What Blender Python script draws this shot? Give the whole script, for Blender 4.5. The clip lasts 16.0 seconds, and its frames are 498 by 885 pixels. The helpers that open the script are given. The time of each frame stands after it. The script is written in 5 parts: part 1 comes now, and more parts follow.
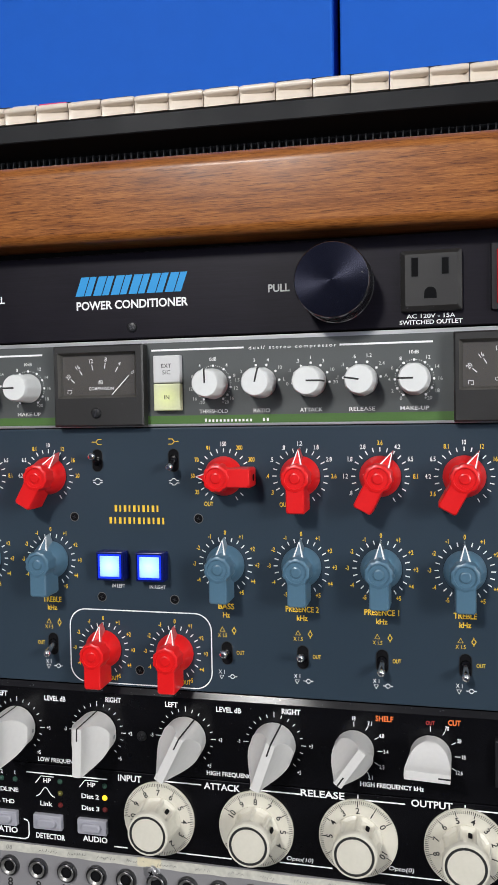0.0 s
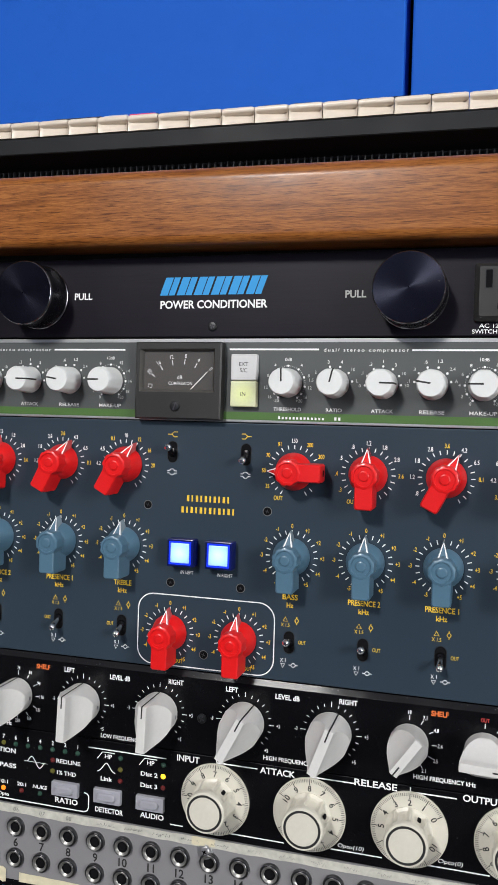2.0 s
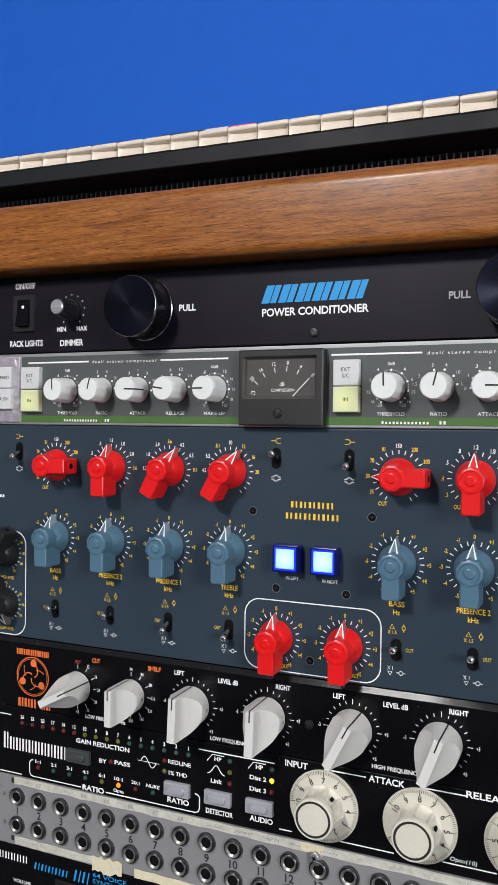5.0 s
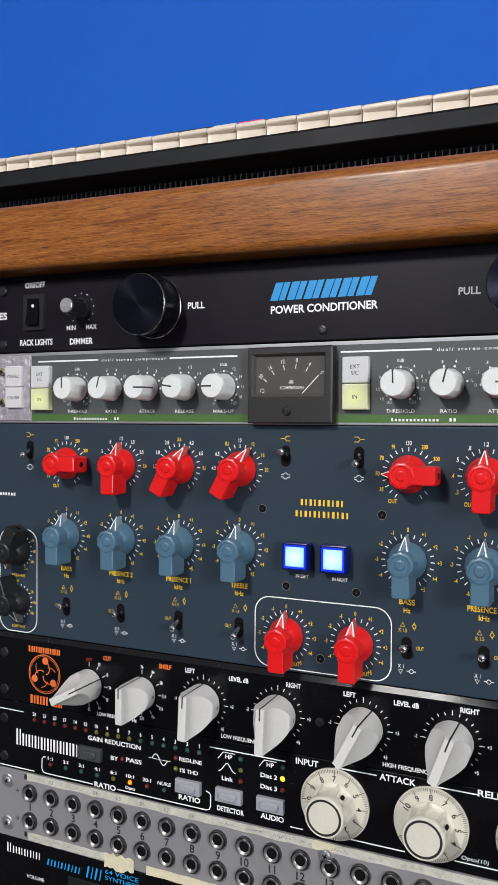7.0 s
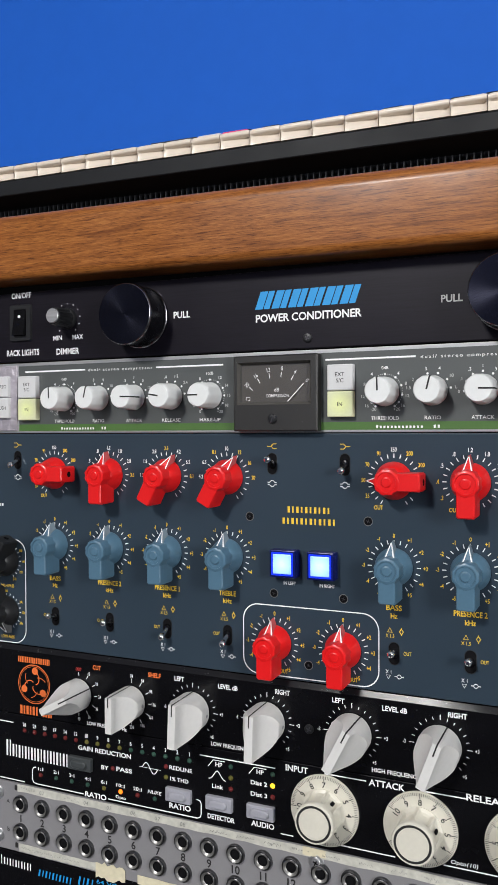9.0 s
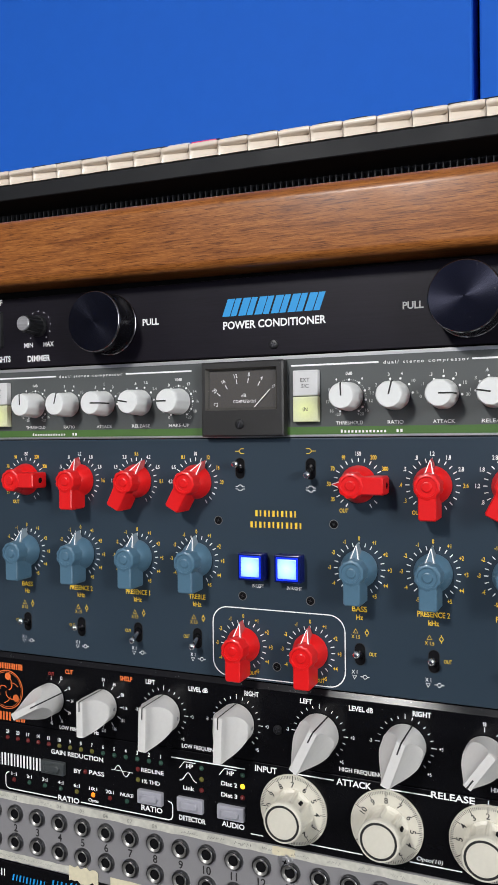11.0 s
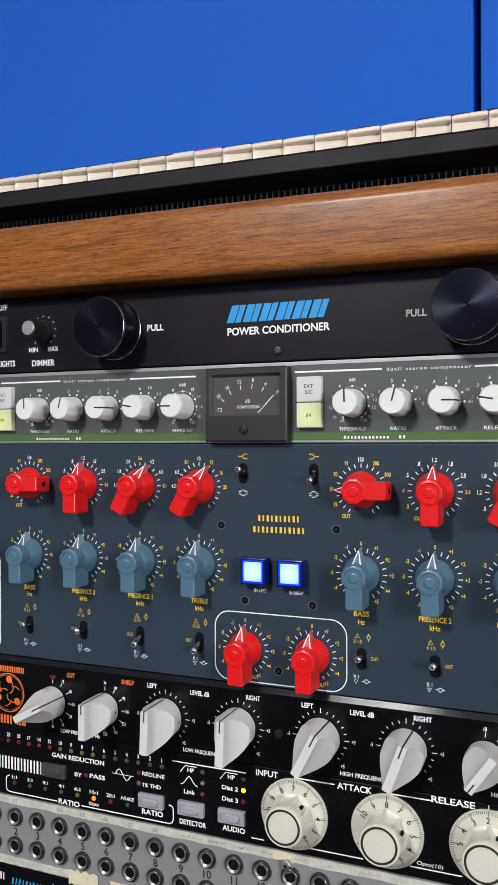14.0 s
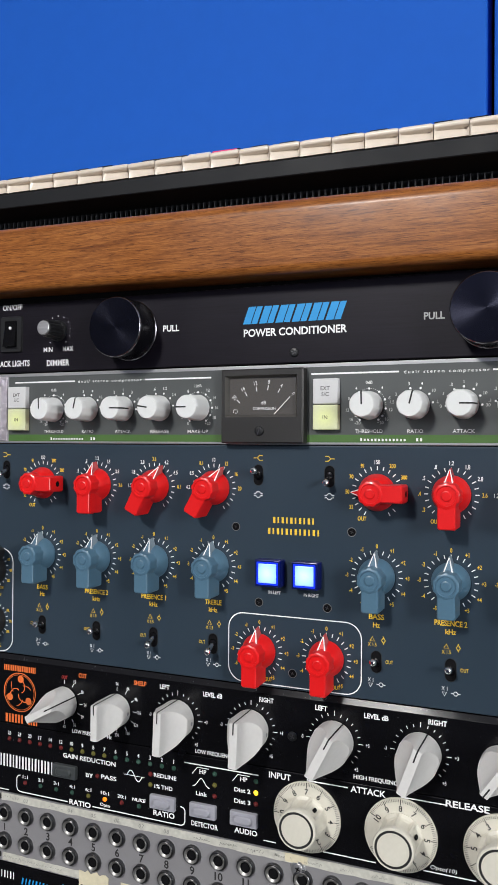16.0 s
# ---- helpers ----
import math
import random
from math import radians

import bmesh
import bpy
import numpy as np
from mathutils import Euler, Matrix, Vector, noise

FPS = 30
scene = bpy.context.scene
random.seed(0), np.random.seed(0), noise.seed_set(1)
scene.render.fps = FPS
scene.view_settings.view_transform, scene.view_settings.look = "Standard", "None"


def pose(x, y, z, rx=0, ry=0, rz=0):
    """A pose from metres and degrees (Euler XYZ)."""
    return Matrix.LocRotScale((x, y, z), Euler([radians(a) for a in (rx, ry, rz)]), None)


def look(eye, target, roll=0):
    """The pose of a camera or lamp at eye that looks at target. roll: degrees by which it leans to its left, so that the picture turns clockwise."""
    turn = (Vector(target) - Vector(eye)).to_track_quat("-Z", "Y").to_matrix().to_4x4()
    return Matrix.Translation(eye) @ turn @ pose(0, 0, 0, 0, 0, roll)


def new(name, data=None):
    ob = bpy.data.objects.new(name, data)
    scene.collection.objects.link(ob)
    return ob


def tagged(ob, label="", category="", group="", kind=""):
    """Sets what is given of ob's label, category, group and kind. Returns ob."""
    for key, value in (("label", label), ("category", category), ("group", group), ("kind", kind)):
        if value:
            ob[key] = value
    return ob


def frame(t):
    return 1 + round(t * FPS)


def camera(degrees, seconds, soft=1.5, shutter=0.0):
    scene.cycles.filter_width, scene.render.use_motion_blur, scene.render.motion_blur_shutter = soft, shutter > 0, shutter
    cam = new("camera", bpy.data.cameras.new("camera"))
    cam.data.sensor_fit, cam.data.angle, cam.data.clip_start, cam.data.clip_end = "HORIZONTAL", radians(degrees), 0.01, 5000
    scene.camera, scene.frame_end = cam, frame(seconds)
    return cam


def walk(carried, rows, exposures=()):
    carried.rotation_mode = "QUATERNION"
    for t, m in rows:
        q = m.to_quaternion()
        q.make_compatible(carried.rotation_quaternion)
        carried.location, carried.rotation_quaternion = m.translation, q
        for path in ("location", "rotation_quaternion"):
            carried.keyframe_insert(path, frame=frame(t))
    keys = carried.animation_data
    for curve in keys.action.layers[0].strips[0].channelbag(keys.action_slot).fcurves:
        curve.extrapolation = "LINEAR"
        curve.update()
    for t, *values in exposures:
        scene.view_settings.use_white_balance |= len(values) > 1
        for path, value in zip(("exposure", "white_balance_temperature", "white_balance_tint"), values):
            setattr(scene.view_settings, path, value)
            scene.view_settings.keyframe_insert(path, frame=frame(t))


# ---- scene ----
cam = camera(33.74, 16.0, soft=1.1)
PATH = [
    (0, (0.1551, -0.3914, 1.1076), (0.0604, -0.0031, 1.0924), -0.98),
    (0.5, (0.1498, -0.3936, 1.1054), (0.0546, -0.0053, 1.0918), -0.01),
    (1, (0.1449, -0.4138, 1.0987), (0.0425, -0.0272, 1.0897), 0.89),
    (1.5, (0.1435, -0.4053, 1.1002), (0.0370, -0.0199, 1.0902), 1.42),
    (2, (0.1427, -0.4137, 1.0978), (0.0306, -0.0298, 1.0906), 1.66),
    (2.5, (0.1477, -0.4301, 1.0971), (0.0254, -0.0493, 1.0922), 1.51),
    (3, (0.1446, -0.4177, 1.0963), (0.0117, -0.0404, 1.0956), 1.35),
    (3.5, (0.1421, -0.4176, 1.0991), (0.0004, -0.0436, 1.0962), 1.05),
    (4, (0.1455, -0.4174, 1.0984), (-0.0047, -0.0467, 1.0958), 0.86),
    (4.5, (0.1465, -0.4141, 1.0992), (-0.0098, -0.0460, 1.0948), 0.73),
    (4.7, (0.1463, -0.4138, 1.0994), (-0.0126, -0.0468, 1.0939), 0.70),
    (6.8, (0.1484, -0.4116, 1.1008), (-0.0206, -0.0489, 1.0916), 0.40),
    (7, (0.1484, -0.4116, 1.1008), (-0.0201, -0.0489, 1.0918), 0.38),
    (7.5, (0.1460, -0.4121, 1.1004), (-0.0226, -0.0494, 1.0924), 0.19),
    (8, (0.1524, -0.4119, 1.1016), (-0.0155, -0.0489, 1.0944), -0.02),
    (8.5, (0.1530, -0.4109, 1.1014), (-0.0135, -0.0472, 1.0953), -0.19),
    (8.7, (0.1520, -0.4127, 1.1015), (-0.0139, -0.0489, 1.0955), -0.20),
    (10.8, (0.1544, -0.4087, 1.1038), (-0.0040, -0.0415, 1.0995), -0.55),
    (11, (0.1635, -0.4148, 1.1018), (0.0052, -0.0475, 1.0983), -0.57),
    (11.5, (0.1599, -0.4156, 1.1009), (0.0047, -0.0470, 1.0992), -0.49),
    (12, (0.1612, -0.4180, 1.1019), (0.0067, -0.0490, 1.0998), -0.38),
    (12.5, (0.1597, -0.4166, 1.1006), (0.0045, -0.0479, 1.0999), -0.29),
    (13, (0.1597, -0.4180, 1.1009), (0.0037, -0.0497, 1.0998), -0.23),
    (13.5, (0.1599, -0.4183, 1.1010), (0.0034, -0.0502, 1.1003), -0.22),
    (14, (0.1611, -0.4196, 1.1008), (0.0046, -0.0515, 1.1008), -0.15),
    (14.5, (0.1609, -0.4202, 1.0995), (0.0042, -0.0522, 1.1009), -0.08),
    (15, (0.1594, -0.4195, 1.0999), (0.0029, -0.0514, 1.1010), 0.09),
    (15.5, (0.1566, -0.4217, 1.1002), (0.0005, -0.0534, 1.1013), 0.20),
    (16, (0.1540, -0.4220, 1.1005), (-0.0034, -0.0543, 1.1015), 0.34),
]
walk(cam, [(t, look(eye, target, roll)) for t, eye, target, roll in PATH])

# ---- light ----
world = bpy.data.worlds.new("world")
scene.world = world
world.use_nodes = True
world.node_tree.nodes["Background"].inputs[0].default_value = (0.75, 0.85, 1.0, 1)
world.node_tree.nodes["Background"].inputs[1].default_value = 0.02
scene.view_settings.exposure = 0.0
CEILING = (-0.50, -2.15, 2.34)
WINDOW = (1.93, -1.45, 1.42)
for nm, at, aim, size, tall, watts, tone in (("ceiling_lamp", CEILING, (-0.50, -2.0, 0), 0.28, 0.6, 78, (1.0, 0.985, 0.965)), ("window_light", WINDOW, (0, -1.0, 1.2), 0.7, 0.9, 42, (0.97, 0.99, 1.0))):
    lamp = bpy.data.lights.new(nm, "AREA")
    lamp.shape, lamp.size, lamp.size_y, lamp.energy, lamp.color = "RECTANGLE", size, tall, watts, tone
    ob = new(nm, lamp)
    ob.matrix_world = look(at, aim)

# ---- materials ----


def mat(name, color, rough=0.5, metal=0.0, grain=900.0, amount=0.08, wear=35.0, bump=0.0, coat=0.0, glow=None, power=0.0, depth=0.0002, spec=0.5):
    """A painted, plastic or metal surface with fine grain and broad unevenness."""
    m = bpy.data.materials.new(name)
    m.use_nodes = True
    n, l = m.node_tree.nodes, m.node_tree.links
    b = n["Principled BSDF"]
    co = n.new("ShaderNodeTexCoord")
    fine = n.new("ShaderNodeTexNoise")
    fine.inputs["Scale"].default_value, fine.inputs["Detail"].default_value = grain, 3
    broad = n.new("ShaderNodeTexNoise")
    broad.inputs["Scale"].default_value, broad.inputs["Detail"].default_value = wear, 5
    for t in (fine, broad):
        l.new(co.outputs["Object"], t.inputs["Vector"])
    mean = n.new("ShaderNodeMath")
    mean.operation = "MULTIPLY_ADD"
    mean.inputs[1].default_value = 0.5
    half = n.new("ShaderNodeMath")
    half.operation = "MULTIPLY"
    half.inputs[1].default_value = 0.5
    l.new(fine.outputs["Fac"], mean.inputs[0])
    l.new(broad.outputs["Fac"], half.inputs[0])
    l.new(half.outputs[0], mean.inputs[2])
    mix = n.new("ShaderNodeMix")
    mix.data_type = "RGBA"
    mix.inputs[6].default_value = (*[c * (1 - 2.2 * amount) for c in color], 1)
    mix.inputs[7].default_value = (*[min(1, c * (1 + 2.2 * amount)) for c in color], 1)
    l.new(mean.outputs[0], mix.inputs[0])
    l.new(mix.outputs[2], b.inputs["Base Color"])
    r = n.new("ShaderNodeMapRange")
    r.inputs["To Min"].default_value, r.inputs["To Max"].default_value = max(0.03, rough - 0.12), min(1, rough + 0.12)
    l.new(broad.outputs["Fac"], r.inputs["Value"])
    l.new(r.outputs[0], b.inputs["Roughness"])
    b.inputs["Metallic"].default_value = metal
    b.inputs["Specular IOR Level"].default_value = spec
    b.inputs["Coat Weight"].default_value = coat
    if bump:
        bp = n.new("ShaderNodeBump")
        bp.inputs["Strength"].default_value, bp.inputs["Distance"].default_value = bump, depth
        l.new(fine.outputs["Fac"], bp.inputs["Height"])
        l.new(bp.outputs[0], b.inputs["Normal"])
    if glow:
        b.inputs["Emission Color"].default_value, b.inputs["Emission Strength"].default_value = (*glow, 1), power
    return m


def ramp_mat(name, stops, scale, stretch, rough, detail=6, bump=0.15, metal=0.0, coat=0.0, distort=0.6, fine=0.45):
    """Streaked surface (wood grain, brushed metal): noise drawn out along one axis, through a colour ramp."""
    m = mat(name, stops[0][1], rough, metal, coat=coat)
    n, l = m.node_tree.nodes, m.node_tree.links
    b = n["Principled BSDF"]
    co, mp = n.new("ShaderNodeTexCoord"), n.new("ShaderNodeMapping")
    mp.inputs["Scale"].default_value = stretch
    l.new(co.outputs["Object"], mp.inputs["Vector"])
    a, c = n.new("ShaderNodeTexNoise"), n.new("ShaderNodeTexNoise")
    for t, k in ((a, scale), (c, scale * 4.3)):
        t.inputs["Scale"].default_value, t.inputs["Detail"].default_value, t.inputs["Distortion"].default_value = k, detail, distort
        l.new(mp.outputs[0], t.inputs["Vector"])
    s = n.new("ShaderNodeMath")
    s.operation = "MULTIPLY_ADD"
    s.inputs[1].default_value = fine
    k = n.new("ShaderNodeMath")
    k.operation = "MULTIPLY"
    k.inputs[1].default_value = 1 - fine
    l.new(c.outputs["Fac"], s.inputs[0])
    l.new(a.outputs["Fac"], k.inputs[0])
    l.new(k.outputs[0], s.inputs[2])
    ramp = n.new("ShaderNodeValToRGB")
    e = ramp.color_ramp.elements
    e[0].position, e[0].color = stops[0][0], (*stops[0][1], 1)
    e[1].position, e[1].color = stops[-1][0], (*stops[-1][1], 1)
    for p, col in stops[1:-1]:
        x = e.new(p)
        x.color = (*col, 1)
    l.new(s.outputs[0], ramp.inputs[0])
    l.new(ramp.outputs[0], b.inputs["Base Color"])
    bp = n.new("ShaderNodeBump")
    bp.inputs["Strength"].default_value, bp.inputs["Distance"].default_value = bump, 0.0003
    l.new(s.outputs[0], bp.inputs["Height"])
    l.new(bp.outputs[0], b.inputs["Normal"])
    return m


WOOD = ramp_mat("varnished_walnut", ((0.32, (0.145, 0.046, 0.011)), (0.45, (0.245, 0.082, 0.018)), (0.55, (0.325, 0.116, 0.026)), (0.70, (0.43, 0.170, 0.045))), 44, (1.0, 11.0, 17.0), 0.36, coat=0.10, distort=0.15, detail=9, fine=0.55)


def pores(m, size, low, high, dark):
    """Short dark pore streaks along the grain of a board."""
    n, l = m.node_tree.nodes, m.node_tree.links
    b = n["Principled BSDF"]
    was = b.inputs["Base Color"].links[0].from_socket
    co, mp, tx, rng, mix = n.new("ShaderNodeTexCoord"), n.new("ShaderNodeMapping"), n.new("ShaderNodeTexNoise"), n.new("ShaderNodeMapRange"), n.new("ShaderNodeMix")
    mp.inputs["Scale"].default_value = size
    tx.inputs["Scale"].default_value, tx.inputs["Detail"].default_value, tx.inputs["Roughness"].default_value = 1.0, 4, 0.6
    rng.inputs["From Min"].default_value, rng.inputs["From Max"].default_value = low, high
    mix.data_type, mix.blend_type = "RGBA", "MULTIPLY"
    mix.inputs[7].default_value = (*dark, 1)
    l.new(co.outputs["Object"], mp.inputs["Vector"])
    l.new(mp.outputs[0], tx.inputs["Vector"])
    l.new(tx.outputs["Fac"], rng.inputs["Value"])
    l.new(rng.outputs[0], mix.inputs[0])
    l.new(was, mix.inputs[6])
    l.new(mix.outputs[2], b.inputs["Base Color"])


pores(WOOD, (110, 1200, 1800), 0.53, 0.67, (0.42, 0.34, 0.31))
pores(WOOD, (14, 170, 260), 0.52, 0.70, (0.62, 0.54, 0.48))
WOOD.node_tree.nodes["Principled BSDF"].inputs["Coat Roughness"].default_value = 0.16
WALL_BLUE = mat("blue_paint", (0.0145, 0.130, 0.62), 0.7, grain=60, amount=0.03, wear=3, bump=0.05, spec=0.2)
WHITE_WALL = mat("white_wall_paint", (0.6, 0.6, 0.6), 0.8, grain=80, amount=0.03, wear=2)
NAVY_WALL = mat("navy_wall_paint", (0.030, 0.036, 0.070), 0.8, grain=80, amount=0.04, wear=2)
# Unseen side walls, dark so that the black panels reflect less light.
GREY_WALL = mat("unseen_dark_wall", (0.14, 0.14, 0.15), 0.9, grain=300, amount=0.1, wear=4)
# Unseen floor, dark so that the lower panels mirror less of it.
FLOOR = mat("unseen_dark_floor", (0.035, 0.035, 0.038), 0.95, grain=500, amount=0.2, wear=6, bump=0.5)
# Near-black: hidden parts, and painted shade inside holes and slots.
DARK = mat("black_parts_and_hole_shade", (0.006, 0.006, 0.007), 0.9, spec=0.1)
BLACK_ANOD = ramp_mat("black_brushed_panel", ((0.3, (0.0046, 0.0036, 0.0066)), (0.7, (0.0100, 0.0080, 0.0140))), 60, (0.6, 20, 20), 0.40, bump=0.06, metal=0.2)
for m in (WOOD, BLACK_ANOD):
    m.node_tree.nodes["Principled BSDF"].inputs["Specular IOR Level"].default_value = 0.25
BLACK_PAINT = mat("black_gloss_paint", (0.0035, 0.0035, 0.0045), 0.24, grain=2600, amount=0.25, wear=60, bump=0.03, spec=0.2)
BLACK_PLASTIC = mat("black_plastic", (0.010, 0.0105, 0.012), 0.40, grain=1800, amount=0.15, bump=0.05)
CHARCOAL = mat("charcoal_plastic", (0.018, 0.0172, 0.0168), 0.45, grain=1800, amount=0.12, bump=0.06)
SPUN = ramp_mat("spun_black_metal", ((0.3, (0.010, 0.010, 0.013)), (0.7, (0.020, 0.020, 0.027))), 40, (1, 1, 1), 0.25, bump=0.05, metal=0.6)
GREY_PANEL = mat("grey_panel_paint", (0.072, 0.079, 0.079), 0.42, grain=1500, amount=0.06, wear=20, bump=0.03)
GREEN = mat("green_panel_paint", (0.062, 0.145, 0.030), 0.5, grain=1200, amount=0.10, wear=60)
SILVER = ramp_mat("brushed_aluminium", ((0.3, (0.42, 0.42, 0.43)), (0.7, (0.62, 0.62, 0.63))), 60, (0.5, 22, 22), 0.38, bump=0.05, metal=0.85)
PEBBLE = mat("pebbled_silver", (0.52, 0.48, 0.53), 0.38, 0.55, grain=260, amount=0.16, wear=120, bump=1.0, depth=0.0012)
SLATE = mat("slate_blue_paint", (0.027, 0.043, 0.061), 0.36, grain=1900, amount=0.07, wear=12, bump=0.05, spec=0.3)
RED = mat("red_knob_plastic", (0.72, 0.009, 0.010), 0.33, grain=700, amount=0.05, wear=90, bump=0.03, coat=0.2)
BLUE = mat("grey_blue_knob_plastic", (0.075, 0.155, 0.225), 0.36, grain=700, amount=0.06, wear=90, bump=0.03, coat=0.15)
IVORY = mat("ivory_knob_plastic", (0.66, 0.63, 0.54), 0.38, grain=500, amount=0.05, wear=70, bump=0.03)
PALE = mat("pale_grey_knob_plastic", (0.66, 0.65, 0.63), 0.36, grain=500, amount=0.04, wear=60, bump=0.02)
WHITE = mat("white_knob_plastic", (0.74, 0.75, 0.74), 0.34, grain=500, amount=0.03, wear=80, bump=0.02)
KEY = mat("cream_key_plastic", (0.74, 0.65, 0.54), 0.34, grain=300, amount=0.04, wear=40, coat=0.2)
CLEAR = mat("clear_pointer_plastic", (0.62, 0.60, 0.60), 0.15, coat=0.6)
CHROME = mat("chrome", (0.90, 0.90, 0.91), 0.07, 1.0)
NICKEL = mat("satin_nickel", (0.30, 0.295, 0.28), 0.34, 0.75, grain=400, amount=0.12)
STEEL = mat("dull_nickel", (0.15, 0.15, 0.155), 0.32, 1.0, grain=400, amount=0.15)
BRASS = mat("pale_brass", (0.55, 0.46, 0.30), 0.3, 1.0)
PATCH_GREY = mat("patch_panel_grey", (0.225, 0.220, 0.228), 0.5, grain=1400, amount=0.06, wear=25, bump=0.04)
TAPE = mat("masking_tape", (0.52, 0.51, 0.45), 0.75, grain=350, amount=0.26, wear=70, bump=0.6)
TAPE_WARM = mat("yellowed_masking_tape", (0.66, 0.60, 0.43), 0.75, grain=350, amount=0.12, wear=90, bump=0.6)
PEN = mat("faded_pen", (0.10, 0.10, 0.10), 0.8, amount=0.2)
SMUDGE = mat("smudged_pencil", (0.26, 0.26, 0.24), 0.8, amount=0.2)
CASE = mat("matt_black_case", (0.0065, 0.0075, 0.0095), 0.55, grain=1500, amount=0.15, bump=0.08, spec=0.25)
INK_WHITE = mat("white_print", (0.85, 0.85, 0.85), 0.6, amount=0.03)
INK_GREY = mat("grey_print", (0.55, 0.56, 0.55), 0.6, amount=0.05)
INK_YELLOW = mat("yellow_print", (0.85, 0.55, 0.04), 0.6, amount=0.04)
INK_ORANGE = mat("orange_print", (0.80, 0.17, 0.035), 0.6, amount=0.04)
INK_RED = mat("red_print", (0.42, 0.035, 0.03), 0.6, amount=0.04)
INK_BLUE = mat("blue_print", (0.010, 0.29, 0.66), 0.5, amount=0.03)
INK_BLACK = mat("black_print", (0.015, 0.015, 0.015), 0.6)
BUTTON_GREY = mat("grey_button_plastic", (0.34, 0.34, 0.38), 0.35, grain=600, amount=0.05)
BUTTON_DARK = mat("dark_button_plastic", (0.050, 0.056, 0.058), 0.35)
BUTTON_WHITE = mat("white_button_plastic", (0.62, 0.62, 0.62), 0.35, grain=500, amount=0.04)
LENS_RED = mat("red_lens", (0.55, 0.006, 0.012), 0.15, coat=0.5, glow=(0.6, 0.005, 0.01), power=0.15)
LIT_YELLOW = mat("lit_yellow_button", (0.62, 0.64, 0.42), 0.35, glow=(0.80, 0.82, 0.10), power=0.30)
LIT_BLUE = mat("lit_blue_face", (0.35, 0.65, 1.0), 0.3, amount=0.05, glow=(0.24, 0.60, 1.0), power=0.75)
LIT_RIM = mat("lit_blue_rim", (0.01, 0.03, 0.7), 0.2, glow=(0.006, 0.045, 0.95), power=0.5)
# Faint glow put in for lamp light coming through the button body.
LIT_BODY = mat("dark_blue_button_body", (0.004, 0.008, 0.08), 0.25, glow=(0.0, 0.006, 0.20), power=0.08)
LED_RED = mat("unlit_red_led", (0.13, 0.018, 0.018), 0.2)
LED_GREEN = mat("unlit_green_led", (0.030, 0.075, 0.055), 0.2)
LED_OLIVE = mat("unlit_yellow_led", (0.13, 0.12, 0.028), 0.2)
LED_YELLOW = mat("lit_yellow_led", (0.9, 0.6, 0.05), 0.2, glow=(1.0, 0.60, 0.02), power=1.1)
LED_ORANGE = mat("lit_orange_led", (0.9, 0.3, 0.02), 0.2, glow=(1.0, 0.15, 0.008), power=1.1)
LAMP_FACE = mat("lamp_diffuser", (0.9, 0.9, 0.9), 0.5, glow=(1, 0.98, 0.96), power=3.0)
PINK = mat("pink_plastic", (0.70, 0.035, 0.14), 0.4)
GLASS = bpy.data.materials.new("meter_glass")
GLASS.use_nodes = True
_n, _l = GLASS.node_tree.nodes, GLASS.node_tree.links
_clear, _gloss, _mix, _fr = _n.new("ShaderNodeBsdfTransparent"), _n.new("ShaderNodeBsdfGlossy"), _n.new("ShaderNodeMixShader"), _n.new("ShaderNodeFresnel")
_gloss.inputs["Roughness"].default_value = 0.03
_l.new(_fr.outputs[0], _mix.inputs[0])
_l.new(_clear.outputs[0], _mix.inputs[1])
_l.new(_gloss.outputs[0], _mix.inputs[2])
_l.new(_mix.outputs[0], _n["Material Output"].inputs["Surface"])


def clear_tint(name, color):
    return mat(name, color, 0.18, coat=0.6, amount=0.03)


def dusty(m, scale=800.0, level=0.76, tone=(0.09, 0.09, 0.095)):
    """Sparse specks of pale dust over a dark surface."""
    n, l = m.node_tree.nodes, m.node_tree.links
    b = n["Principled BSDF"]
    was = b.inputs["Base Color"].links[0].from_socket
    co, tx, th, mix = n.new("ShaderNodeTexCoord"), n.new("ShaderNodeTexNoise"), n.new("ShaderNodeMath"), n.new("ShaderNodeMix")
    tx.inputs["Scale"].default_value, tx.inputs["Detail"].default_value = scale, 1
    th.operation, th.inputs[1].default_value = "GREATER_THAN", level
    mix.data_type = "RGBA"
    mix.inputs[7].default_value = (*tone, 1)
    l.new(co.outputs["Object"], tx.inputs["Vector"])
    l.new(tx.outputs["Fac"], th.inputs[0])
    l.new(th.outputs[0], mix.inputs[0])
    l.new(was, mix.inputs[6])
    l.new(mix.outputs[2], b.inputs["Base Color"])


dusty(BLACK_PAINT)
# Black dial, its colour raised to stand for reflections in the glass.
METER_FACE = mat("dial_black_with_glass_glare", (0.062, 0.056, 0.049), 0.45, grain=900, amount=0.06)
METER_BEVEL = mat("meter_bevel_grey", (0.060, 0.056, 0.050), 0.4)


